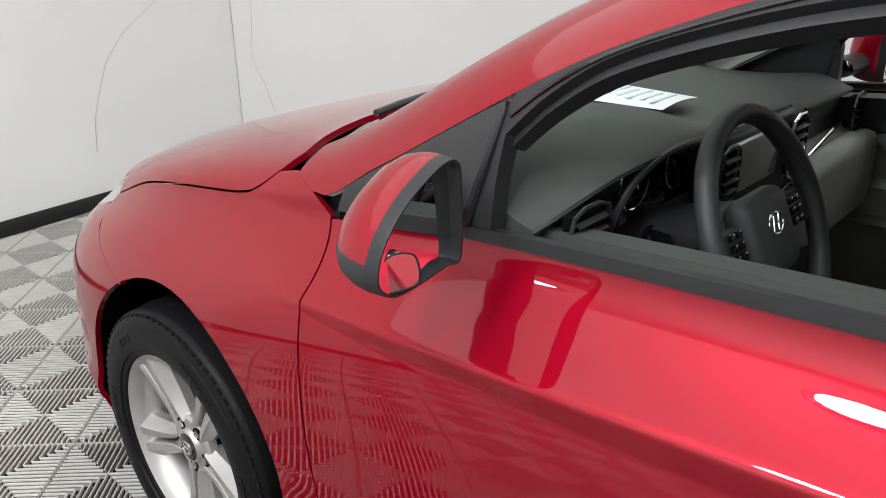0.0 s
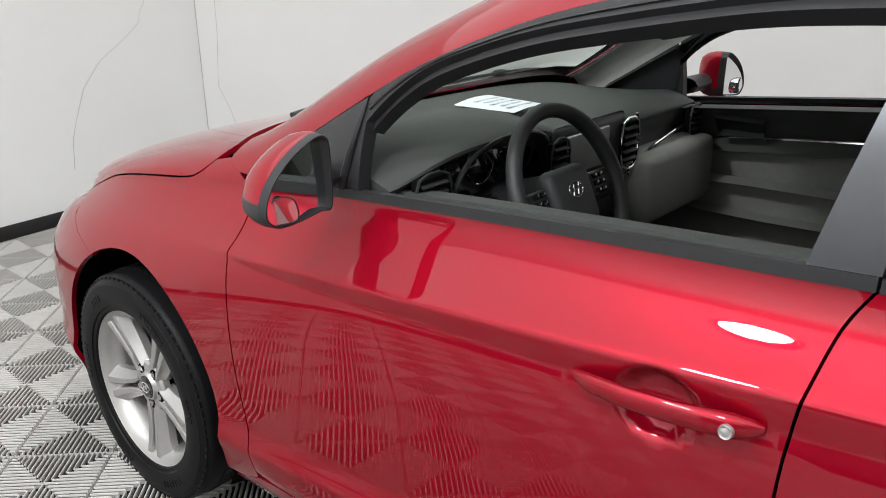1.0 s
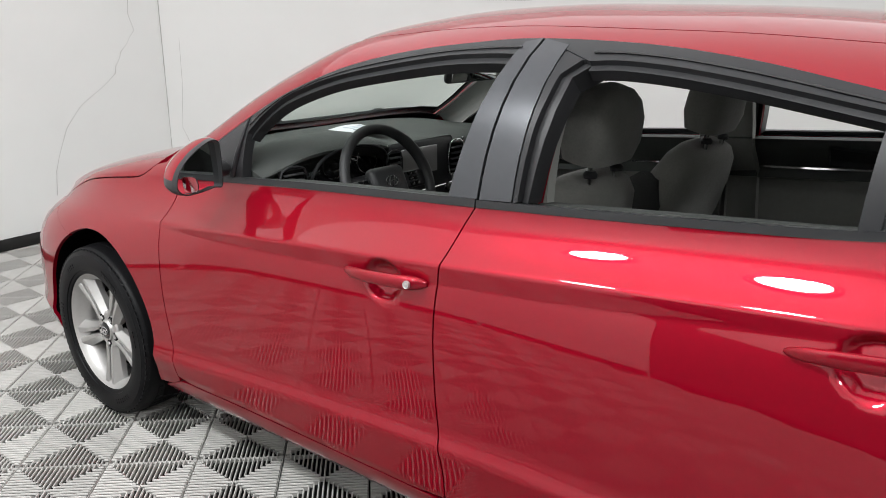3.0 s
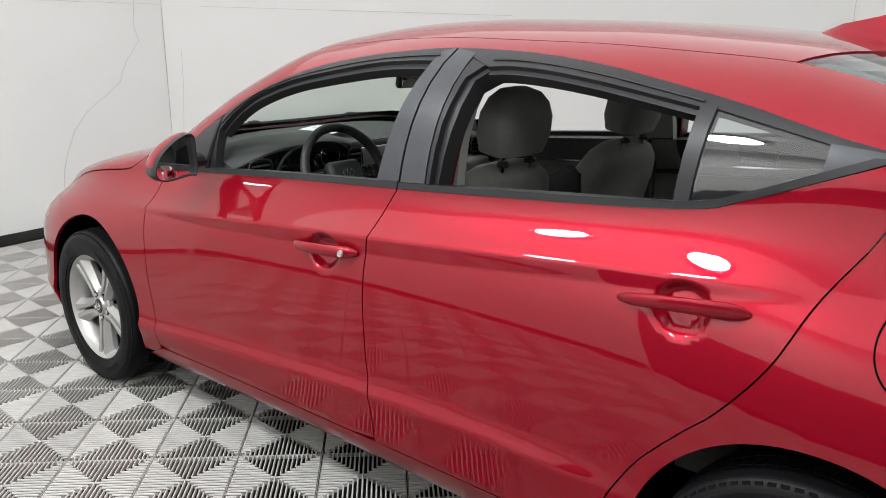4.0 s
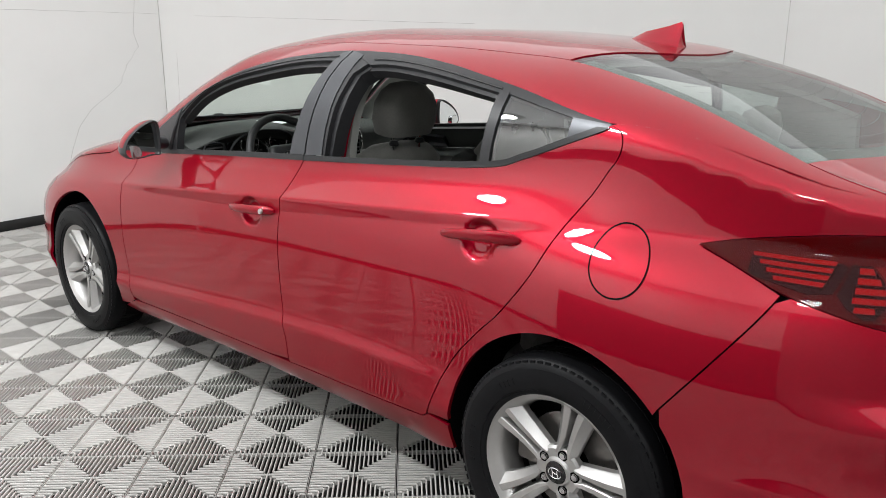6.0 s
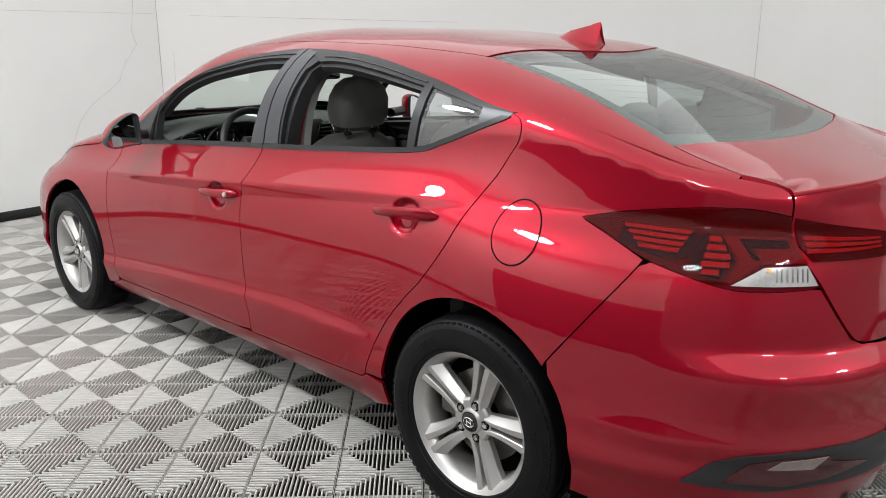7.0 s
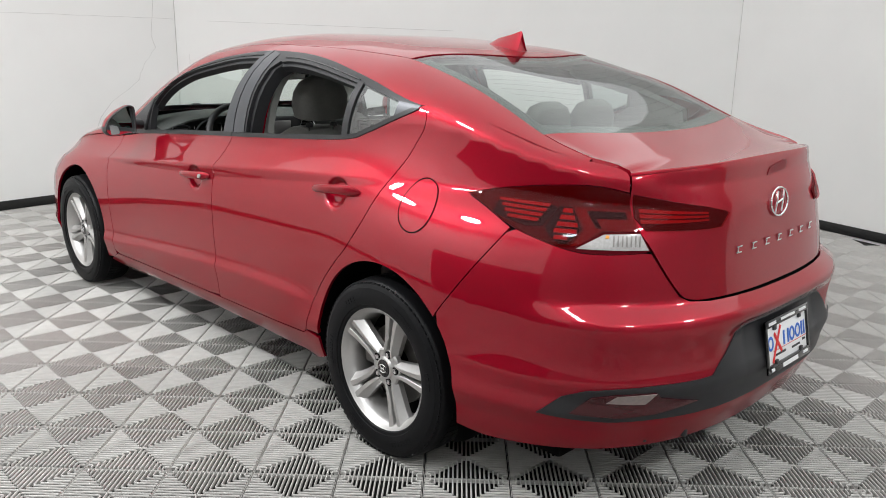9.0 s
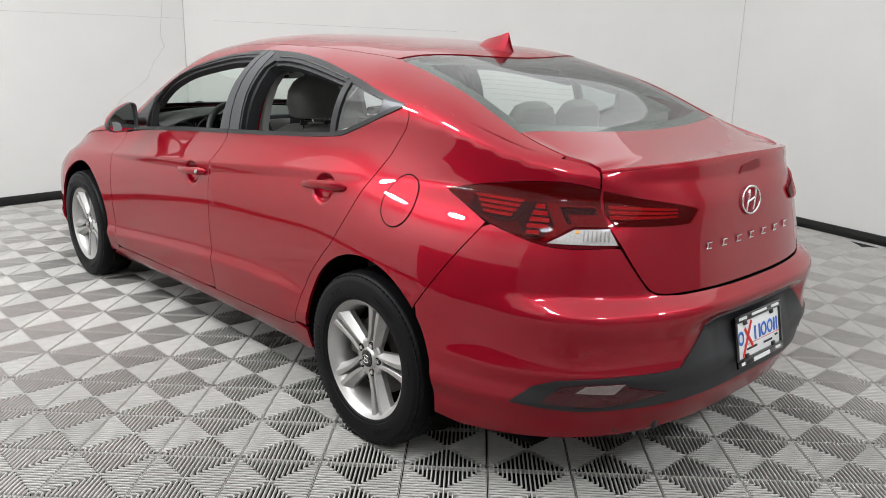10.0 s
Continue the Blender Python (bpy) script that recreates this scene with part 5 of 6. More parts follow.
        lathe(bm, [(o * 0.0625, 0.0095), (o * 0.0630, 0.0142), (o * 0.05, 0.0148)], 20, "x", (0, 0, 0))
        bmesh.ops.translate(bm, verts=bm.verts, vec=(0, 0, 0.0505))
        put("lug_pocket_shade", bm, DARK, rim, "", turn + 72 * k)
    bm = bmesh.new()
    lathe(bm, [(o * 0.04, 0.070), (o * 0.056, 0.069), (o * 0.0615, 0.062), (o * 0.062, 0.040), (o * 0.070, 0.035), (o * 0.0705, 0.031)], 48)
    put("hub_ring", bm, ALLOY, rim)
    bm = bmesh.new()
    lathe(bm, [(o * 0.066, 0.031), (o * 0.0715, 0.0295), (o * 0.0735, 0.02), (o * 0.074, 0.0)], 40)
    cap = put("centre_cap", bm, GLOSS, rim, "dark grey centre cap")
    bm = bmesh.new()
    tube(bm, [(o * 0.0745, 0.019 * math.cos(a), 0.0135 * math.sin(a)) for a in np.linspace(0, 2 * math.pi, 29)[:-1]], 0.0016, 6, True)
    for c in (-0.0075, 0.0075):
        tube(bm, [(o * 0.0745, c - 0.002, -0.009), (o * 0.0745, c + 0.002, 0.009)], 0.0018, 6)
    tube(bm, [(o * 0.0745, -0.0075, -0.002), (o * 0.0745, 0.0075, 0.002)], 0.0015, 6)
    put("emblem", bm, CHROME, cap, "chrome oval emblem")
    bm = bmesh.new()
    lathe(bm, [(o * 0.005, 0.06), (o * 0.005, 0.14), (o * -0.015, 0.14), (o * -0.015, 0.06)], 48)
    put("brake_disc", bm, STEEL)
    bm = bmesh.new()
    vs = box(bm, (0.06, 0.07, 0.12), (o * 0.0, 0.12 if y > 0 else 0.12, 0.03), bevel=0.012)
    put("caliper", bm, STEEL)
    bm = bmesh.new()
    lathe(bm, [(o * -0.02, 0.05), (o * -0.02, 0.2)], 32)
    put("back_plate", bm, DARK)
    return hub


wheel(1.35, -1, 35)
wheel(-1.35, -1, 15)
wheel(1.35, 1, 50)
wheel(-1.35, 1, 10)

# black wheel-house liners and arch lips
def liner(cy, sign):
    bm = bmesh.new()
    rings = []
    for k in range(33):
        a = radians(-30 + 240 * k / 32)
        c, s = math.cos(a), math.sin(a)
        y, z = cy + WELL_R * 1.0 * c, 0.325 + WELL_R * s
        xo = body_x(y, max(z, 0.2)) - 0.006
        ring = [(xo, y, z), (xo - 0.05, cy + (WELL_R + 0.012) * c, 0.325 + (WELL_R + 0.012) * s), (0.55, cy + (WELL_R + 0.012) * c, 0.325 + (WELL_R + 0.012) * s), (0.55, cy + 0.05 * c, 0.325 + 0.05 * s)]
        rings.append([bm.verts.new((sign * p[0], p[1], p[2])) for p in ring])
    for a, b in zip(rings, rings[1:]):
        for j in range(3):
            bm.faces.new((a[j], a[j + 1], b[j + 1], b[j]))
    part("wheel_housing", bm, DARK, car, "black wheel housing liner")


for cy in (1.35, -1.35):
    for sg in (-1, 1):
        liner(cy, sg)
# pale clips along the front edge of the wheel housing liners
for sg in (-1, 1):
    for k in range(4):
        bm = bmesh.new()
        box(bm, (0.030, 0.010, 0.046), (sg * 0.795, 1.672 - 0.010 * abs(k - 1), 0.27 + 0.062 * k), bevel=0.003)
        part("liner_clip", bm, DASH_LOW, car, "pale plastic liner clip")
# near-black sheets under the skins: the shade of the panel gaps, put into their colour
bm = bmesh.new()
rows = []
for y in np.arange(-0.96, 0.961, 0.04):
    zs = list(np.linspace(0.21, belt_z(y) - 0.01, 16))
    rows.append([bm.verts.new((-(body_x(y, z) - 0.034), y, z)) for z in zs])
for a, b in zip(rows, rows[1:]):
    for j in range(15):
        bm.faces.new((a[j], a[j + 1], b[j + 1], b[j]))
inner_l = part("gap_shade_sheet", bm, DARK, car)
mirrored(inner_l, "gap_shade_sheet", car)
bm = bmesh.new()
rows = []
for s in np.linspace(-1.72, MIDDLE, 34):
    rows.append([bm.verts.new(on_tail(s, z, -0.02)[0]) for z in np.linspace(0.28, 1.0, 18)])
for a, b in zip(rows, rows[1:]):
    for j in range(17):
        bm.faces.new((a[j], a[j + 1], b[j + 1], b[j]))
inner_t = part("gap_shade_sheet", bm, DARK, car)
mirrored(inner_t, "gap_shade_sheet", car)
bm = bmesh.new()
box(bm, (1.4, 4.0, 0.04), (0, 0, 0.21), bevel=0.01)
part("underbody", bm, DARK, car)

# ---- inside the car ----
cabin = empty("cabin_trim", (0, -0.2, 0.6))
hang(cabin, car)


def offset_side(d):
    def f(s, z):
        p = body_wrap(s, z)
        return (p[0] + d, p[1], p[2])
    return f


# headliner and inner pillars
r2 = rail_grid("headliner_edge", HEADLINER, -1.70, 1.04, 0.012)
mirrored(r2, "headliner_edge", car)
hang(r2, car)
hl_out = top_outline(-1.16, 0.35, -0.01, -0.14, 0.11)
shell("headliner", hl_out, lambda x, y: (x, y, body_top(x, y) - 0.03), HEADLINER, cabin, "light grey cloth headliner", step=0.08, rim=0, out=(0, 0, 1))

# inner door trims: dark upper, pale lower
for d_l, d_r, y0, y1 in ((front_door, front_door_r, -0.235, 0.86), (rear_door, rear_door_r, -1.10, -0.255)):
    n = 12
    ys = np.linspace(y0, y1, n)
    up = [(y, belt_z(y) + 0.004) for y in ys] + [(y, belt_z(y) - 0.105) for y in ys[::-1]]
    a = shell("upper_trim", up, offset_side(0.075), DASH, d_l, "dark soft-touch upper door trim", step=0.06, rim=0.05)
    b = mirrored(a, "upper_trim", d_r, "dark soft-touch upper door trim")
    low = [(y, belt_z(y) - 0.11) for y in ys] + [(y, 0.34 if y > -0.95 else 0.325 + math.sqrt(max(0.41 ** 2 - (y + 1.35) ** 2, 0.0))) for y in ys[::-1]]
    a = shell("lower_trim", low, offset_side(0.07), DASH_LOW, d_l, "grey lower door trim", step=0.08, rim=0.05)
    b = mirrored(a, "lower_trim", d_r, "grey lower door trim")
    line = [(y, belt_z(y) - 0.100) for y in ys] + [(y, belt_z(y) - 0.108) for y in ys[::-1]]
    a = shell("bright_strip", line, offset_side(0.082), CHROME, d_l, "bright trim strip", step=0.08, rim=0.004)
    mirrored(a, "bright_strip", d_r, "bright trim strip")
    rest = [(y0 + 0.12, 0.70), (y1 - 0.25, 0.70), (y1 - 0.22, 0.66), (y1 - 0.3, 0.60), (y0 + 0.12, 0.62)]
    a = shell("armrest", spline(rest, 3, True), offset_side(0.125), DASH_LOW, d_l, "padded grey armrest", step=0.06, rim=0.07)
    mirrored(a, "armrest", d_r, "padded grey armrest")
    zp = belt_z(y1 - 0.4) - 0.05
    pull = [(y1 - 0.48, zp + 0.018), (y1 - 0.34, zp + 0.022), (y1 - 0.34, zp - 0.028), (y1 - 0.47, zp - 0.028)]
    a = shell("inner_handle", pull, offset_side(0.09), SATIN, d_l, "dark inner door pull", step=0.06, rim=0.02)
    mirrored(a, "inner_handle", d_r, "dark inner door pull")
# lower B-pillar trims
post = [(-0.20, 1.33), (-0.35, 1.33), (-0.36, 0.98), (-0.38, 0.4), (-0.18, 0.4), (-0.18, 0.98)]
a = shell("pillar_trim", post, offset_side(0.10), DASH_LOW, cabin, "light grey pillar trim", step=0.08, rim=0.03)
mirrored(a, "pillar_trim", cabin, "light grey pillar trim")
post = [(-1.00, 1.28), (-1.30, 1.22), (-1.60, 1.13), (-1.6, 0.95), (-1.2, 0.95), (-1.03, 1.0), (-1.26, 1.12), (-1.28, 1.19), (-1.03, 1.25)]
a = shell("pillar_trim", post, offset_side(0.04), HEADLINER, cabin, "light grey pillar trim", step=0.08, rim=0.03)
mirrored(a, "pillar_trim", cabin, "light grey pillar trim")
bm = bmesh.new()
box(bm, (1.42, 2.6, 0.05), (0, -0.25, 0.30), bevel=0.01)
part("carpet", bm, DARK, cabin)
bm = bmesh.new()
box(bm, (1.36, 0.05, 0.55), (0, 0.98, 0.6), bevel=0.01)
part("firewall", bm, DARK, cabin)

# parcel shelf
bm = bmesh.new()
rows = []
for y in np.linspace(-1.28, -1.90, 8):
    rows.append([bm.verts.new((x, y, 1.005 + 0.03 * (-(y + 1.28)))) for x in np.linspace(-0.62, 0.62, 12)])
for a, b in zip(rows, rows[1:]):
    for k in range(11):
        bm.faces.new((a[k], a[k + 1], b[k + 1], b[k]))
part("parcel_shelf", bm, DASH, cabin, "dark parcel shelf")

# dashboard
dash = empty("dashboard", (0, 0.75, 0.8))
hang(dash, car)


def dash_profile(x):
    hood = math.exp(-((x + 0.36) / 0.24) ** 4)
    mid = math.exp(-((x - 0.03) / 0.16) ** 4)
    end = (abs(x) / 0.68) ** 6
    h = 0.052 * hood
    f = -0.035 * hood - 0.01 * mid
    e2 = 0.05 * (abs(x) / 0.66) ** 3
    return [(1.10, 0.972 - e2), (1.02, 0.988 - e2), (0.92, 0.986 - e2), (0.80, 0.974 + 0.7 * h - 0.6 * e2), (0.70, 0.962 + h - 0.01 * end), (0.635 + f, 0.948 + h - 0.015 * end), (0.612 + f, 0.925 + h),
            (0.62 + f * 0.6 + 0.055 * hood, 0.905 + 0.6 * h), (0.635 + 0.045 * hood, 0.86), (0.62 + 0.03 * hood, 0.79), (0.60, 0.74), (0.63, 0.68), (0.70, 0.58), (0.78, 0.45)]


bm = bmesh.new()
rows = []
for x in np.linspace(-0.665, 0.665, 61):
    rows.append([bm.verts.new((x, y, z)) for y, z in spline(dash_profile(x), 3)])
for a, b in zip(rows, rows[1:]):
    for k in range(len(a) - 1):
        bm.faces.new((a[k], a[k + 1], b[k + 1], b[k]))
bm.faces.new(rows[0])
bm.faces.new(rows[-1])
part("dash_body", bm, DASH, dash, "dark grey soft dashboard")
# pale lower glovebox side
bm = bmesh.new()
vs = box(bm, (0.44, 0.12, 0.20), (0.44, 0.585, 0.74), bevel=0.03, segments=3)
part("glovebox", bm, DASH_LOW, dash, "grey glovebox and lower dash")
bm = bmesh.new()
tube(bm, spline([(0.19, 0.570, 0.80), (0.24, 0.575, 0.825), (0.45, 0.585, 0.86), (0.63, 0.60, 0.875)], 4), 0.005, 8)
part("bright_strip", bm, CHROME, dash)
# instrument cluster
bm = bmesh.new()
box(bm, (0.34, 0.02, 0.13), (-0.30, 0.652, 0.92), Matrix.Rotation(-0.25, 3, "X"), bevel=0.008)
cluster = part("gauge_panel", bm, GLOSS, dash, "dark instrument cluster")
for x in (-0.365, -0.215):
    bm = bmesh.new()
    tube(bm, [(x + 0.046 * math.cos(a), 0.630, 0.925 + 0.046 * math.sin(a)) for a in np.linspace(0, 2 * math.pi, 37)[:-1]], 0.0022, 6, True)
    part("gauge_ring", bm, CHROME, cluster)
bm = bmesh.new()
tube(bm, spline([(-0.50, 0.60, 0.84), (-0.495, 0.59, 0.90), (-0.46, 0.580, 0.955), (-0.38, 0.575, 0.984), (-0.26, 0.575, 0.984), (-0.18, 0.585, 0.955), (-0.145, 0.60, 0.90), (-0.14, 0.605, 0.84)], 5), 0.006, 8)
part("hood_edge", bm, SATIN, dash)


def vent(cx, cy, cz, w, h, slats, turn=0.0, bright=True):
    v = bmesh.new()
    box(v, (w, 0.02, h), (cx, cy, cz), bevel=0.004)
    base = part("air_vent", v, DARK, dash, "black air vent")
    v = bmesh.new()
    pts = [(cx - w / 2, cy - 0.012, cz - h / 2), (cx + w / 2, cy - 0.012, cz - h / 2), (cx + w / 2, cy - 0.012, cz + h / 2), (cx - w / 2, cy - 0.012, cz + h / 2)]
    tube(v, spline(pts, 3, True), 0.0035, 6, True)
    part("vent_frame", v, CHROME if bright else SATIN, base)
    for k in range(slats):
        v = bmesh.new()
        box(v, (w * 0.9, 0.014, 0.004), (cx, cy - 0.012, cz - h / 2 + h * (k + 0.7) / (slats + 0.4)), Matrix.Rotation(0.4, 3, "X"), bevel=0.001)
        part("slat", v, BLACK, base)


vent(-0.575, 0.588, 0.905, 0.085, 0.08, 4, bright=False)
vent(-0.150, 0.575, 0.90, 0.062, 0.085, 4, bright=False)
vent(0.185, 0.578, 0.885, 0.075, 0.11, 5)
vent(0.60, 0.585, 0.885, 0.06, 0.075, 4, bright=False)
bm = bmesh.new()
box(bm, (0.34, 0.03, 0.22), (0.015, 0.592, 0.86), bevel=0.02, segments=3)
fascia = part("centre_fascia", bm, SATIN, dash, "satin black centre console fascia")
bm = bmesh.new()
box(bm, (0.185, 0.012, 0.095), (-0.015, 0.572, 0.90), bevel=0.004)
part("touch_screen", bm, SCREEN, fascia, "pale grey display screen")
for k in range(6):
    bm = bmesh.new()
    box(bm, (0.022, 0.01, 0.011), (-0.03 + 0.031 * k, 0.582, 0.826), bevel=0.003)
    part("button", bm, BLACK, fascia)
for x in (-0.05, 0.14):
    bm = bmesh.new()
    lathe(bm, [(0.585, 0.0), (0.565, 0.0), (0.565, 0.014), (0.585, 0.018)][1:], 24, "y", (x, 0, 0.785))
    part("knob", bm, CHROME, fascia)
bm = bmesh.new()
tube(bm, spline([(0.235, 0.578, 0.955), (0.245, 0.575, 0.90), (0.235, 0.575, 0.84), (0.19, 0.575, 0.80), (0.0, 0.575, 0.79)], 5), 0.004, 8)
part("bright_trim", bm, CHROME, fascia)
bm = bmesh.new()
box(bm, (0.22, 0.75, 0.22), (0, 0.18, 0.44), bevel=0.03, segments=3)
part("centre_console", bm, BLACK, cabin, "black centre console")
bm = bmesh.new()
tube(bm, [(0, 0.33, 0.54), (0, 0.30, 0.66)], [0.02, 0.012], 10)
bmesh.ops.create_uvsphere(bm, u_segments=16, v_segments=10, radius=0.027, matrix=pose(0, 0.295, 0.68))
part("gear_lever", bm, LEATHER, cabin)
# small triangular vent at the dash end
bm = bmesh.new()
prism(bm, [(0, 0), (0.055, 0.018), (0.06, 0.045), (0.012, 0.035)], 0.006, lambda u, v, w: (-0.655 + w + 0.012 * v, 0.70 + u, 0.945 + v), 0.003)
demist = part("demister_vent", bm, SATIN, dash, "small demister vent")
for k in range(4):
    bm = bmesh.new()
    box(bm, (0.004, 0.003, 0.026), (-0.649, 0.716 + 0.011 * k, 0.966), Matrix.Rotation(0.3, 3, "X"))
    part("slat", bm, DARK, demist)

# steering wheel
SW = pose(-0.318, 0.425, 0.885, 66, 0, 0)


def put_sw(name, bm, mat, parent, label=""):
    bmesh.ops.transform(bm, matrix=SW, verts=bm.verts)
    return part(name, bm, mat, parent, label)


sw = empty("steering_wheel", SW.translation)
hang(sw, car)
bm = bmesh.new()
tube(bm, [(0.178 * math.cos(a), 0.178 * math.sin(a), 0.0) for a in np.linspace(0, 2 * math.pi, 65)[:-1]], [0.0165 + 0.0025 * max(0, math.cos(2 * a - 0.9)) for a in np.linspace(0, 2 * math.pi, 65)[:-1]], 14, True)
put_sw("rim", bm, LEATHER, sw, "black leather steering wheel rim")
bm = bmesh.new()
vs = box(bm, (0.15, 0.135, 0.05), (0, -0.01, -0.012), bevel=0.024, segments=4)
put_sw("hub", bm, LEATHER, sw, "black airbag hub")
for sx in (-1, 1):
    bm = bmesh.new()
    box(bm, (0.10, 0.055, 0.022), (sx * 0.125, 0.0, -0.012), bevel=0.009, segments=3)
    spoke = put_sw("spoke", bm, SATIN, sw)
    for i in range(2):
        for j in range(3):
            bm = bmesh.new()
            box(bm, (0.018, 0.012, 0.008), (sx * (0.098 + 0.022 * i), 0.018 - 0.017 * j, 0.001), bevel=0.003)
            put_sw("button", bm, GLOSS, spoke)
bm = bmesh.new()
box(bm, (0.06, 0.12, 0.02), (0, -0.115, -0.016), bevel=0.009, segments=3)
put_sw("lower_spoke", bm, SATIN, sw)


def emblem(bm, place, a, b, w):
    """An oval ring round a slanted two-stroke mark, as a plain shape."""
    tube(bm, [place(a * math.cos(t), b * math.sin(t)) for t in np.linspace(0, 2 * math.pi, 41)[:-1]], w, 8, True)
    for c in (-0.36, 0.36):
        tube(bm, [place(a * c - a * 0.2, -b * 0.74), place(a * c - a * 0.04, -b * 0.1), place(a * c + a * 0.04, b * 0.1), place(a * c + a * 0.2, b * 0.74)], w * 1.1, 8)
    tube(bm, [place(-a * 0.36, -b * 0.12), place(a * 0.36, b * 0.12)], w * 1.0, 8)


bm = bmesh.new()
emblem(bm, lambda u, v: (u, v + 0.005, 0.014), 0.024, 0.016, 0.0018)
put_sw("emblem", bm, CHROME, sw, "chrome oval emblem")
bm = bmesh.new()
tube(bm, [(-0.318, 0.44, 0.875), (-0.318, 0.64, 0.80)], [0.05, 0.065], 18)
column = part("steering_column", bm, BLACK, dash, "black steering column cover")
bm = bmesh.new()
tube(bm, spline([(-0.37, 0.49, 0.87), (-0.43, 0.47, 0.865), (-0.48, 0.455, 0.87)], 3), [0.006] * 6 + [0.013], 10)
part("indicator_stalk", bm, BLACK, column)
bm = bmesh.new()
lathe(bm, [(0.585, 0.024), (0.575, 0.024), (0.575, 0.018), (0.545, 0.017), (0.54, 0.0)], 24, "y", (-0.39, 0, 0.845))
part("start_button", bm, GLOSS, dash, "black knob with a bright ring")

# paper on the dash
bm = bmesh.new()
rows = []
for u in np.linspace(0, 1, 6):
    rows.append([bm.verts.new((-0.125 + 0.145 * v - 0.035 * u * (1 - v), 0.717 + 0.165 * u + 0.025 * u * v, 0.990 + 0.006 * u + 0.006 * math.sin(3 * v))) for v in np.linspace(0, 1, 6)])
for a, b in zip(rows, rows[1:]):
    for k in range(5):
        bm.faces.new((a[k], a[k + 1], b[k + 1], b[k]))
paper = part("paper_sheet", bm, PAPER)
tagged(paper, "printed white paper sheet lying on the dashboard", "paper")
for k in range(5):
    bm = bmesh.new()
    box(bm, (0.10 - 0.02 * (k % 2), 0.008, 0.0012), (-0.06, 0.75 + 0.026 * k, 0.9975 + 0.0008 * k))
    part("print_line", bm, PALE_INK, paper)

# seats
def pad(name, sections, mat, parent, label="", sides=20):
    """A cushion lofted through rounded sections: (centre, right, up, half-width, half-depth)."""
    bm = bmesh.new()
    rings = []
    for c, rgt, upv, hw, hd in sections:
        c, rgt, upv = Vector(c), Vector(rgt), Vector(upv)
        ring = []
        for k in range(sides):
            a = 2 * math.pi * k / sides
            ca, sa = math.cos(a), math.sin(a)
            u = math.copysign(abs(ca) ** 0.55, ca) * hw
            v = math.copysign(abs(sa) ** 0.7, sa) * hd
            ring.append(bm.verts.new(c + rgt * u + upv * v))
        rings.append(ring)
    for a, b in zip(rings, rings[1:]):
        for k in range(sides):
            bm.faces.new((a[k], a[(k + 1) % sides], b[(k + 1) % sides], b[k]))
    bm.faces.new(rings[0][::-1])
    bm.faces.new(rings[-1])
    ob = part(name, bm, mat, parent, label)
    return ob


def front_seat(cx):
    seat = empty("front_seat", (cx, -0.2, 0.5))
    hang(seat, car)
    X, Y = (1, 0, 0), (0, 1, 0)
    lean = Vector((0, math.cos(radians(24)), math.sin(radians(24))))
    back = []
    for t, hw, hd in ((0.0, 0.20, 0.05), (0.05, 0.235, 0.075), (0.25, 0.25, 0.085), (0.45, 0.25, 0.085), (0.60, 0.225, 0.075), (0.68, 0.19, 0.065), (0.72, 0.15, 0.05), (0.735, 0.10, 0.03)):
        back.append(((cx, -0.075 - 0.325 * t, 0.45 + 0.77 * t * 0.98), X, lean, hw, hd))
    pad("backrest", back, CLOTH, seat, "grey cloth backrest", 28)
    for sx in (-1, 1):
        bol = [((cx + sx * 0.222, -0.03 - 0.325 * t, 0.45 + 0.755 * t), X, lean, w, d) for t, w, d in ((0.04, 0.02, 0.03), (0.1, 0.035, 0.07), (0.35, 0.042, 0.095), (0.55, 0.036, 0.075), (0.63, 0.02, 0.03))]
        pad("side_bolster", bol, CLOTH_DARK, seat, "dark side bolster", 14)
    cush = [((cx, y, 0.46 + 0.06 * (y + 0.1)), X, (0, 0, 1), hw, hd) for y, hw, hd in ((-0.14, 0.2, 0.04), (-0.10, 0.24, 0.07), (0.1, 0.25, 0.08), (0.3, 0.24, 0.075), (0.37, 0.22, 0.05))]
    pad("cushion", cush, CLOTH, seat, "grey cloth seat cushion", 24)
    head = []
    for t, hw, hd in ((0.0, 0.085, 0.03), (0.04, 0.118, 0.05), (0.3, 0.132, 0.06), (0.6, 0.128, 0.058), (0.82, 0.105, 0.05), (0.95, 0.072, 0.036), (1.0, 0.035, 0.015)):
        head.append(((cx, -0.315 - 0.03 * t, 1.045 + 0.185 * t), X, Vector((0, 0.97, 0.2)), hw, hd * 1.12))
    pad("headrest", head, CLOTH, seat, "grey cloth headrest", 26)
    for sx in (-1, 1):
        bm = bmesh.new()
        tube(bm, [(cx + sx * 0.065, -0.33, 0.99), (cx + sx * 0.065, -0.335, 1.07)], 0.007, 10)
        part("headrest_post", bm, CHROME, seat, "chrome headrest post")
        bm = bmesh.new()
        lathe(bm, [(1.012, 0.0), (1.012, 0.016), (1.022, 0.018), (1.030, 0.012), (1.030, 0.0)], 16, "z", (cx + sx * 0.065, -0.335, 0))
        part("post_collar", bm, BLACK, seat)
    bm = bmesh.new()
    tube(bm, spline([(cx + 0.04, -0.262, 1.06), (cx + 0.04, -0.268, 1.14), (cx + 0.03, -0.285, 1.20)], 3), 0.0015, 5)
    part("seam", bm, CLOTH_DARK, seat)


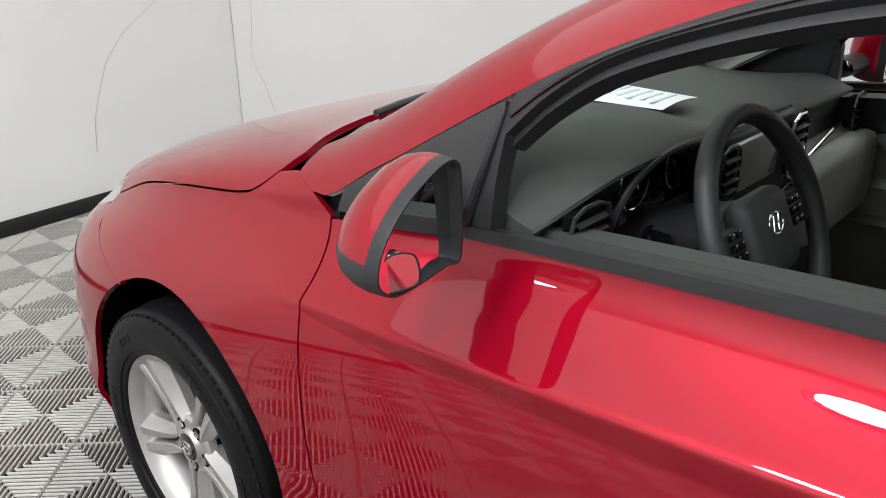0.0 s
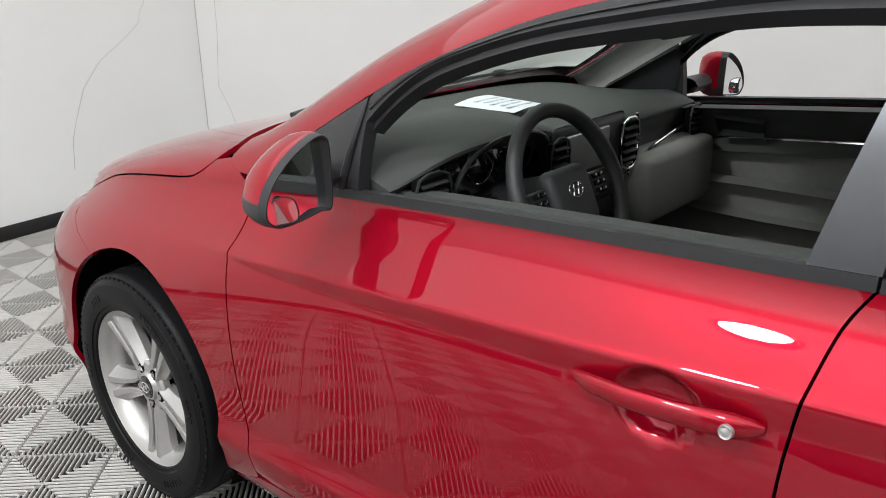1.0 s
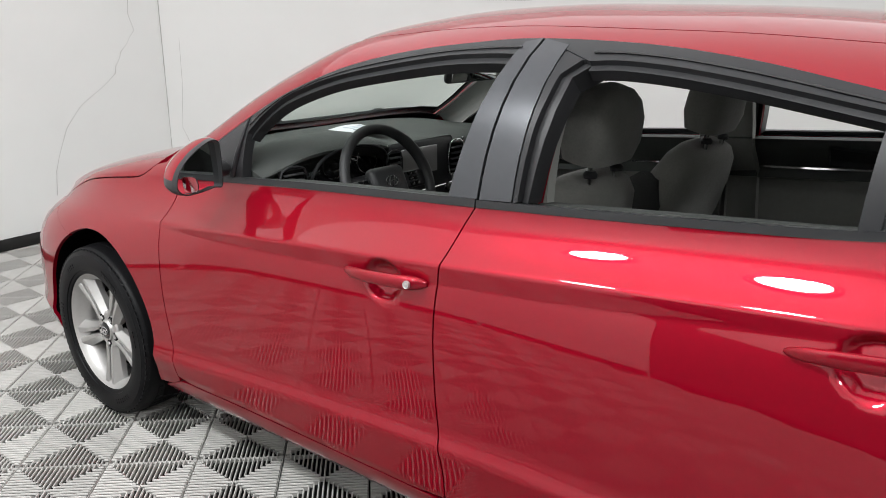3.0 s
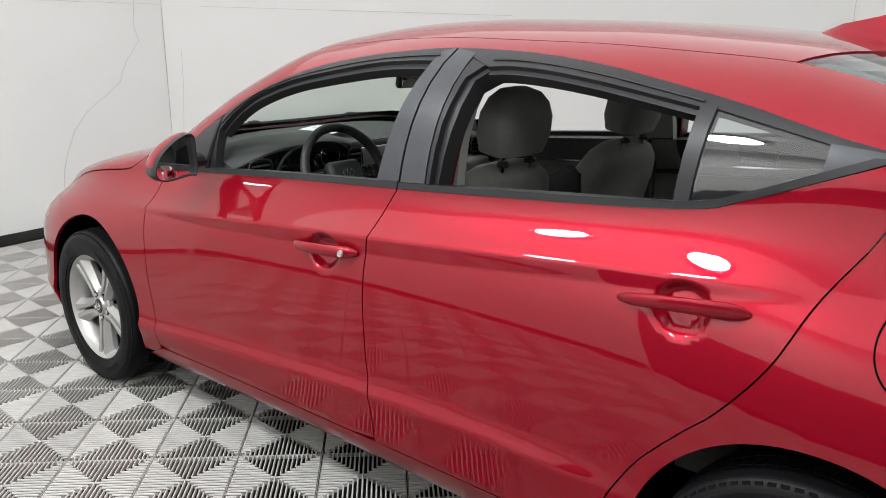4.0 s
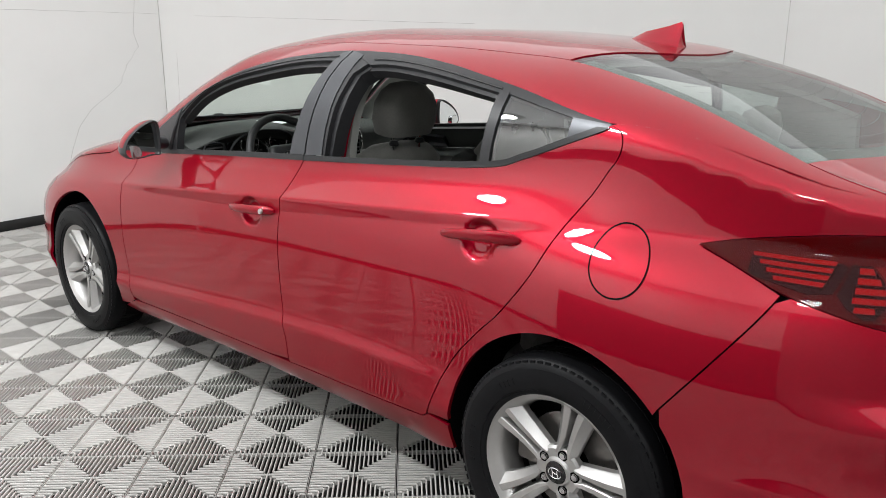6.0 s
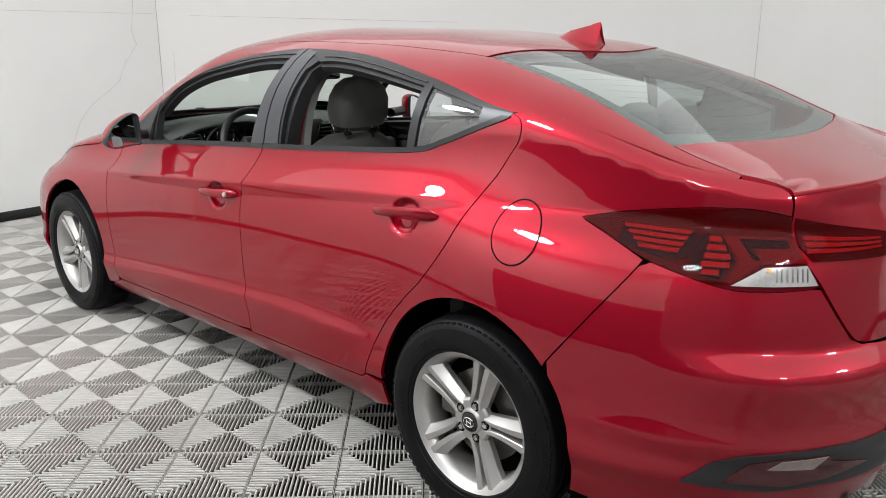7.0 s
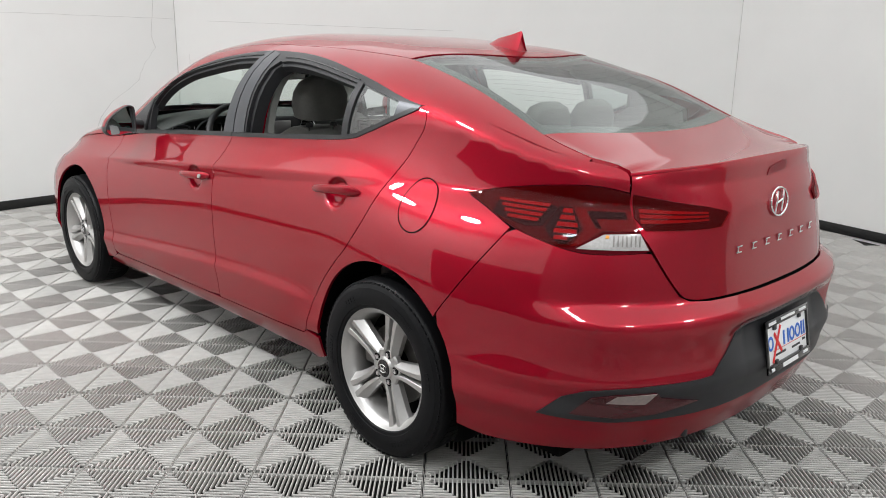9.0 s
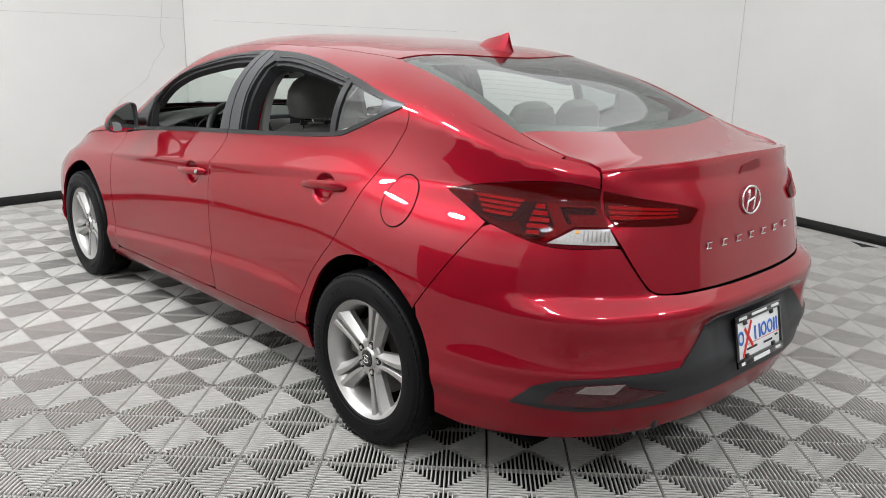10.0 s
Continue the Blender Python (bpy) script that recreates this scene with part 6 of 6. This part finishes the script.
front_seat(-0.35)
front_seat(0.35)
bench = empty("rear_seat", (0, -1.1, 0.5))
hang(bench, car)
X = (1, 0, 0)
pad("cushion", [((0, y, 0.45), X, (0, 0, 1), 0.62, hd) for y, hd in ((-1.12, 0.05), (-1.05, 0.08), (-0.75, 0.09), (-0.62, 0.05))], CLOTH, bench, "grey cloth bench cushion", 28)
pad("backrest", [((0, -1.06 - 0.27 * t, 0.5 + 0.52 * t), X, (0, 0.88, 0.45), hw, hd) for t, hw, hd in ((0, 0.6, 0.05), (0.1, 0.62, 0.08), (0.6, 0.61, 0.08), (0.9, 0.58, 0.06), (1.0, 0.5, 0.03))], CLOTH, bench, "grey cloth bench backrest", 28)
for cx in (-0.33, -0.03, 0.26):
    hgt = 0.155
    pad("headrest", [((cx, -1.345 - 0.02 * t, 1.015 + hgt * t), X, (0, 1, 0.1), hw, hd) for t, hw, hd in ((0, 0.115, 0.03), (0.1, 0.125, 0.045), (0.6, 0.12, 0.05), (0.88, 0.09, 0.04), (1.0, 0.05, 0.015))], CLOTH, bench, "grey cloth rear headrest", 22)

# ---- handles, mirrors, badges, plate ----
def door_handle(parent, pts, keyhole, sign=-1):
    """A bowed pull bar standing off the door along points (y, z)."""
    root = empty("door_handle", (sign * 0.83, pts[0][0], pts[0][1]))
    hang(root, parent)
    bm = bmesh.new()
    rings = []
    n = len(pts)
    for i, (y, z, off, hw, hh) in enumerate(pts):
        p, nn = on_tail(y, z)
        ring = []
        for k in range(14):
            a = 2 * math.pi * k / 14
            ca, sa = math.cos(a), math.sin(a)
            u = math.copysign(abs(ca) ** 0.8, ca) * hw
            v = math.copysign(abs(sa) ** 0.8, sa) * hh
            q = p + nn * (off + u) + Vector((0, 0, v))
            ring.append(bm.verts.new((q.x * -sign if sign > 0 else q.x, q.y, q.z)))
        rings.append(ring)
    for a, b in zip(rings, rings[1:]):
        for k in range(14):
            bm.faces.new((a[k], a[(k + 1) % 14], b[(k + 1) % 14], b[k]))
    bm.faces.new(rings[0])
    bm.faces.new(rings[-1])
    part("pull_bar", bm, PAINT, root, "red painted pull bar")
    if keyhole:
        y, z = keyhole
        p, nn = on_tail(y, z, 0.031)
        turn = nn.to_track_quat("Z", "Y").to_matrix().to_4x4()
        bm = bmesh.new()
        lathe(bm, [(0.0, 0.0095), (0.005, 0.0095), (0.007, 0.0085), (0.006, 0.006), (0.0075, 0.0)], 28, "z")
        bmesh.ops.transform(bm, matrix=Matrix.Translation(p) @ turn, verts=bm.verts)
        part("key_cylinder", bm, ALLOY, root, "silver key cylinder")


def handle_points(y0, y1, z0, z1):
    out = []
    for t, off, hw, hh in ((0.0, 0.002, 0.003, 0.004), (0.04, 0.008, 0.008, 0.009), (0.14, 0.018, 0.010, 0.013), (0.35, 0.027, 0.009, 0.015), (0.6, 0.027, 0.009, 0.016), (0.74, 0.023, 0.011, 0.0165), (0.86, 0.018, 0.014, 0.0175), (0.95, 0.010, 0.010, 0.013), (1.0, 0.003, 0.004, 0.006)):
        out.append((y0 + (y1 - y0) * t, z0 + (z1 - z0) * t, off, hw, hh))
    return out


door_handle(front_door, handle_points(0.098, -0.168, 0.797, 0.812), (-0.133, 0.808))
door_handle(rear_door, handle_points(-0.928, -1.194, 0.864, 0.886), None)
door_handle(front_door_r, handle_points(0.098, -0.168, 0.797, 0.812), None, 1)
door_handle(rear_door_r, handle_points(-0.928, -1.194, 0.864, 0.886), None, 1)


# ---- door mirrors ----
def door_mirror(parent, sign):
    m = empty("door_mirror", (sign * 0.86, 0.66, 1.0))
    hang(m, parent)

    def put(name, bm, mat, par, label=""):
        if sign > 0:
            for v in bm.verts:
                v.co.x = -v.co.x + 0.04
                v.co.y -= 0.045
        return part(name, bm, mat, par, label)
    # outline of the rear opening: (outward from inner edge, height)
    OUT = [(0.0, 0.008), (0.035, 0.002), (0.10, -0.006), (0.150, -0.006), (0.178, 0.012), (0.181, 0.036), (0.168, 0.066), (0.144, 0.093), (0.110, 0.118), (0.068, 0.139), (0.034, 0.150), (0.010, 0.146), (0.000, 0.12)]
    ring2 = spline(OUT, 4, True)
    cu, cv = 0.085, 0.065

    def spot(u, v, scale, back):
        uu, vv = cu + (u - cu) * scale, cv + (v - cv) * scale
        return Vector((-0.782 - uu * 0.84, 0.640 + back - 0.035 * uu, 0.920 + vv * 0.92))
    cap = bmesh.new()
    low = bmesh.new()
    layers = [(1.012, 0.014), (1.02, 0.024), (1.0, 0.042), (0.93, 0.064), (0.78, 0.084), (0.5, 0.098), (0.2, 0.104)]
    for bmx, test in ((cap, True), (low, False)):
        rings = [[bmx.verts.new(spot(u, v, sc, bk)) for u, v in ring2] for sc, bk in layers]
        n = len(ring2)
        for a, b in zip(rings, rings[1:]):
            for k in range(n):
                zc = sum(vv.co.z for vv in (a[k], a[(k + 1) % n], b[k], b[(k + 1) % n])) / 4
                f = bmx.faces.new((a[k], a[(k + 1) % n], b[(k + 1) % n], b[k]))
                if (zc > 0.962) != test:
                    bmx.faces.remove(f)
        loose = [v for v in bmx.verts if not v.link_faces]
        for v in loose:
            bmx.verts.remove(v)
    put("cap", cap, PAINT, m, "red painted mirror cap")
    put("lower_shell", low, BLACK, m, "black lower mirror shell")
    bm = bmesh.new()
    a0 = [bm.verts.new(spot(u, v, 1.012, 0.014)) for u, v in ring2]
    a = [bm.verts.new(spot(u, v, 1.0, 0.0)) for u, v in ring2]
    a2 = [bm.verts.new(spot(u, v, 0.985, -0.006)) for u, v in ring2]
    b = [bm.verts.new(spot(u, v, 0.95, -0.006)) for u, v in ring2]
    c = [bm.verts.new(spot(u, v, 0.94, 0.018)) for u, v in ring2]
    n = len(ring2)
    for p, q in ((a0, a), (a, a2), (a2, b), (b, c)):
        for k in range(n):
            bm.faces.new((p[k], p[(k + 1) % n], q[(k + 1) % n], q[k]))
    put("bezel", bm, SATIN, m, "black mirror bezel")
    bm = bmesh.new()
    bm.faces.new([bm.verts.new(spot(u, v, 0.943, 0.006 - 0.085 * (u - cu) + 0.04 * (v - cv))) for u, v in ring2])
    put("mirror_glass", bm, MIRROR, m, "mirror glass")
    bm = bmesh.new()
    wedge = [(0.106, 0.006), (0.142, 0.001), (0.160, 0.006), (0.164, 0.040), (0.150, 0.052), (0.126, 0.050), (0.110, 0.040)]
    top = [bm.verts.new(spot(u, v, 1.0, -0.006 + 0.22 * (u - 0.135))) for u, v in spline(wedge, 3, True)]
    bot = [bm.verts.new(spot(u, v, 1.03, 0.008)) for u, v in spline(wedge, 3, True)]
    for k in range(len(top)):
        bm.faces.new((top[k], top[(k + 1) % len(top)], bot[(k + 1) % len(top)], bot[k]))
    bm.faces.new(top)
    put("blind_spot_mirror", bm, MIRROR, m, "small stick-on wedge mirror")
    bm = bmesh.new()
    tube(bm, [spot(u, v, 1.0, -0.0065 + 0.22 * (u - 0.135)) for u, v in spline(wedge, 3, True)], 0.0012, 6, True)
    put("wedge_rim", bm, SATIN, m)
    bm = bmesh.new()
    rings = []
    for t in np.linspace(0, 1, 6):
        c0 = Vector((-0.715, 0.735, 0.955)).lerp(Vector((-0.80, 0.70, 0.965)), t)
        rings.append([bm.verts.new(c0 + Vector((0, 0.045 * math.cos(x) * (1 - 0.2 * t), 0.026 * math.sin(x)))) for x in np.linspace(0, 2 * math.pi, 15)[:-1]])
    for a, b in zip(rings, rings[1:]):
        for k in range(14):
            bm.faces.new((a[k], a[(k + 1) % 14], b[(k + 1) % 14], b[k]))
    put("mirror_arm", bm, BLACK, m, "black mirror arm")


door_mirror(front_door, -1)
door_mirror(front_door_r, 1)

# rear-view mirror inside
bm = bmesh.new()
box(bm, (0.25, 0.03, 0.065), (-0.02, 0.34, 1.215), Matrix.Rotation(0.15, 3, "X"), bevel=0.014, segments=3)
rv = part("rear_view_mirror", bm, BLACK, car, "black rear-view mirror")
bm = bmesh.new()
box(bm, (0.23, 0.003, 0.05), (-0.02, 0.3235, 1.2125), Matrix.Rotation(0.15, 3, "X"), bevel=0.001)
part("mirror_glass", bm, MIRROR, rv)
bm = bmesh.new()
tube(bm, [(-0.02, 0.35, 1.23), (0, 0.43, 1.325)], 0.012, 8)
part("mirror_stem", bm, BLACK, rv)

# wipers on the cowl
for x0, x1 in ((-0.52, 0.02), (0.02, 0.50)):
    bm = bmesh.new()
    pts = [(x, 1.06 + 0.05 * (1 - (x / 0.6) ** 2), body_top(x, 1.06 + 0.05 * (1 - (x / 0.6) ** 2)) + 0.008) for x in np.linspace(x0, x1, 9)]
    tube(bm, pts, 0.007, 8)
    box(bm, (0.05, 0.03, 0.025), (x0 + 0.3, 1.10, body_top(x0 + 0.3, 1.10) + 0.008), bevel=0.008)
    part("wiper", bm, BLACK, car, "black windscreen wiper")

# ---- badges on the boot ----
bm = bmesh.new()
def badge_place(u, v):
    p, n = on_tail(MIDDLE + 0.001, 0.922 + v)
    return Vector((u, p.y - 0.006 + 0.3 * u * u, 0.922 + v))


emblem(bm, badge_place, 0.058, 0.043, 0.0034)
part("emblem", bm, CHROME, boot, "chrome oval emblem")
# the model badge as seven plain chrome marks
for k in range(7):
    x = -0.243 + 0.508 * k / 6
    s_here = -1.35 - 0.9 * math.atan2(0.91, -x)
    p, n = on_tail(s_here, 0.808)
    m = Matrix.Translation((x, p.y - 0.003, 0.809)) @ Matrix.Rotation(math.atan2(n.x, -n.y), 4, "Z")
    bm = bmesh.new()
    for h in (-0.009, 0.009):
        box(bm, (0.028, 0.004, 0.0042), (0.0, 0, h), bevel=0.001)
    box(bm, (0.0055, 0.004, 0.0142), (-0.007, 0, 0), bevel=0.001)
    bmesh.ops.transform(bm, matrix=m, verts=bm.verts)
    part("badge_mark", bm, CHROME, boot, "chrome badge mark")

# ---- dealer plate ----
plate = empty("licence_plate", (0.012, -2.336, 0.490))
tagged(plate, "white dealer licence plate in a black frame on the bumper", "licence plate")
PL = pose(0.012, -2.336, 0.490, 79, 0, 0)


def put_plate(name, bm, mat, parent, label=""):
    bmesh.ops.transform(bm, matrix=PL, verts=bm.verts)
    return part(name, bm, mat, parent, label)


bm = bmesh.new()
for (w, h, x, y) in ((0.31, 0.024, 0, 0.072), (0.31, 0.026, 0, -0.071), (0.013, 0.165, -0.1485, 0), (0.013, 0.165, 0.1485, 0)):
    box(bm, (w, h, 0.008), (x, y, 0.002), bevel=0.002)
fr = put_plate("plate_frame", bm, GLOSS, plate, "black plate frame with white print")
bm = bmesh.new()
box(bm, (0.30, 0.15, 0.003), (0, 0, -0.002), bevel=0.001)
board = put_plate("plate_board", bm, WHITE_INK, plate, "white dealer plate")
for w, x, y, hgt in ((0.05, -0.11, 0.072, 0.009), (0.10, 0.0, 0.073, 0.008), (0.05, 0.11, 0.072, 0.008), (0.02, -0.125, -0.072, 0.01), (0.11, 0.0, -0.074, 0.013), (0.035, 0.115, -0.071, 0.008)):
    bm = bmesh.new()
    box(bm, (w, hgt, 0.002), (x, y, 0.0068))
    put_plate("print_bar", bm, WHITE_INK, fr)
for x, y in ((-0.09, 0.055), (0.09, 0.055), (-0.09, -0.055), (0.09, -0.055)):
    bm = bmesh.new()
    box(bm, (0.02, 0.016, 0.008), (x, y, 0.003), bevel=0.003)
    put_plate("plate_tab", bm, BLACK, fr)


def oval(x, y, a, b, w):
    bm = bmesh.new()
    tube(bm, [(x + a * math.cos(t), y + b * math.sin(t), 0.001) for t in np.linspace(0, 2 * math.pi, 29)[:-1]], w, 6, True, flat=0.3)
    put_plate("print_ring", bm, BLUE_INK, board)


for x in (-0.118, 0.035, 0.078):
    oval(x, 0.008, 0.0155, 0.019, 0.0045)
for x, w in ((-0.024, 0.009), (0.006, 0.009), (0.108, 0.009), (0.126, 0.007)):
    bm = bmesh.new()
    box(bm, (w, 0.045, 0.002), (x, 0.008, 0.001))
    put_plate("print_bar", bm, BLUE_INK, board)
for a, b in (((-0.11, -0.055), (-0.045, 0.052)), ((-0.09, 0.035), (-0.045, -0.03))):
    bm = bmesh.new()
    tube(bm, [(a[0], a[1], 0.001), (b[0], b[1], 0.001)], [0.0065, 0.0065], 6, flat=0.25)
    put_plate("cross_stroke", bm, RED_INK, board)
bm = bmesh.new()
box(bm, (0.24, 0.0016, 0.001), (0.02, -0.02, 0.0004))
put_plate("print_bar", bm, RED_INK, board)
for w, x, y in ((0.07, -0.05, -0.035), (0.06, 0.06, -0.038), (0.02, 0.12, -0.03)):
    bm = bmesh.new()
    box(bm, (w, 0.007, 0.001), (x, y, 0.0004))
    put_plate("print_bar", bm, SATIN, board)


build_floor()
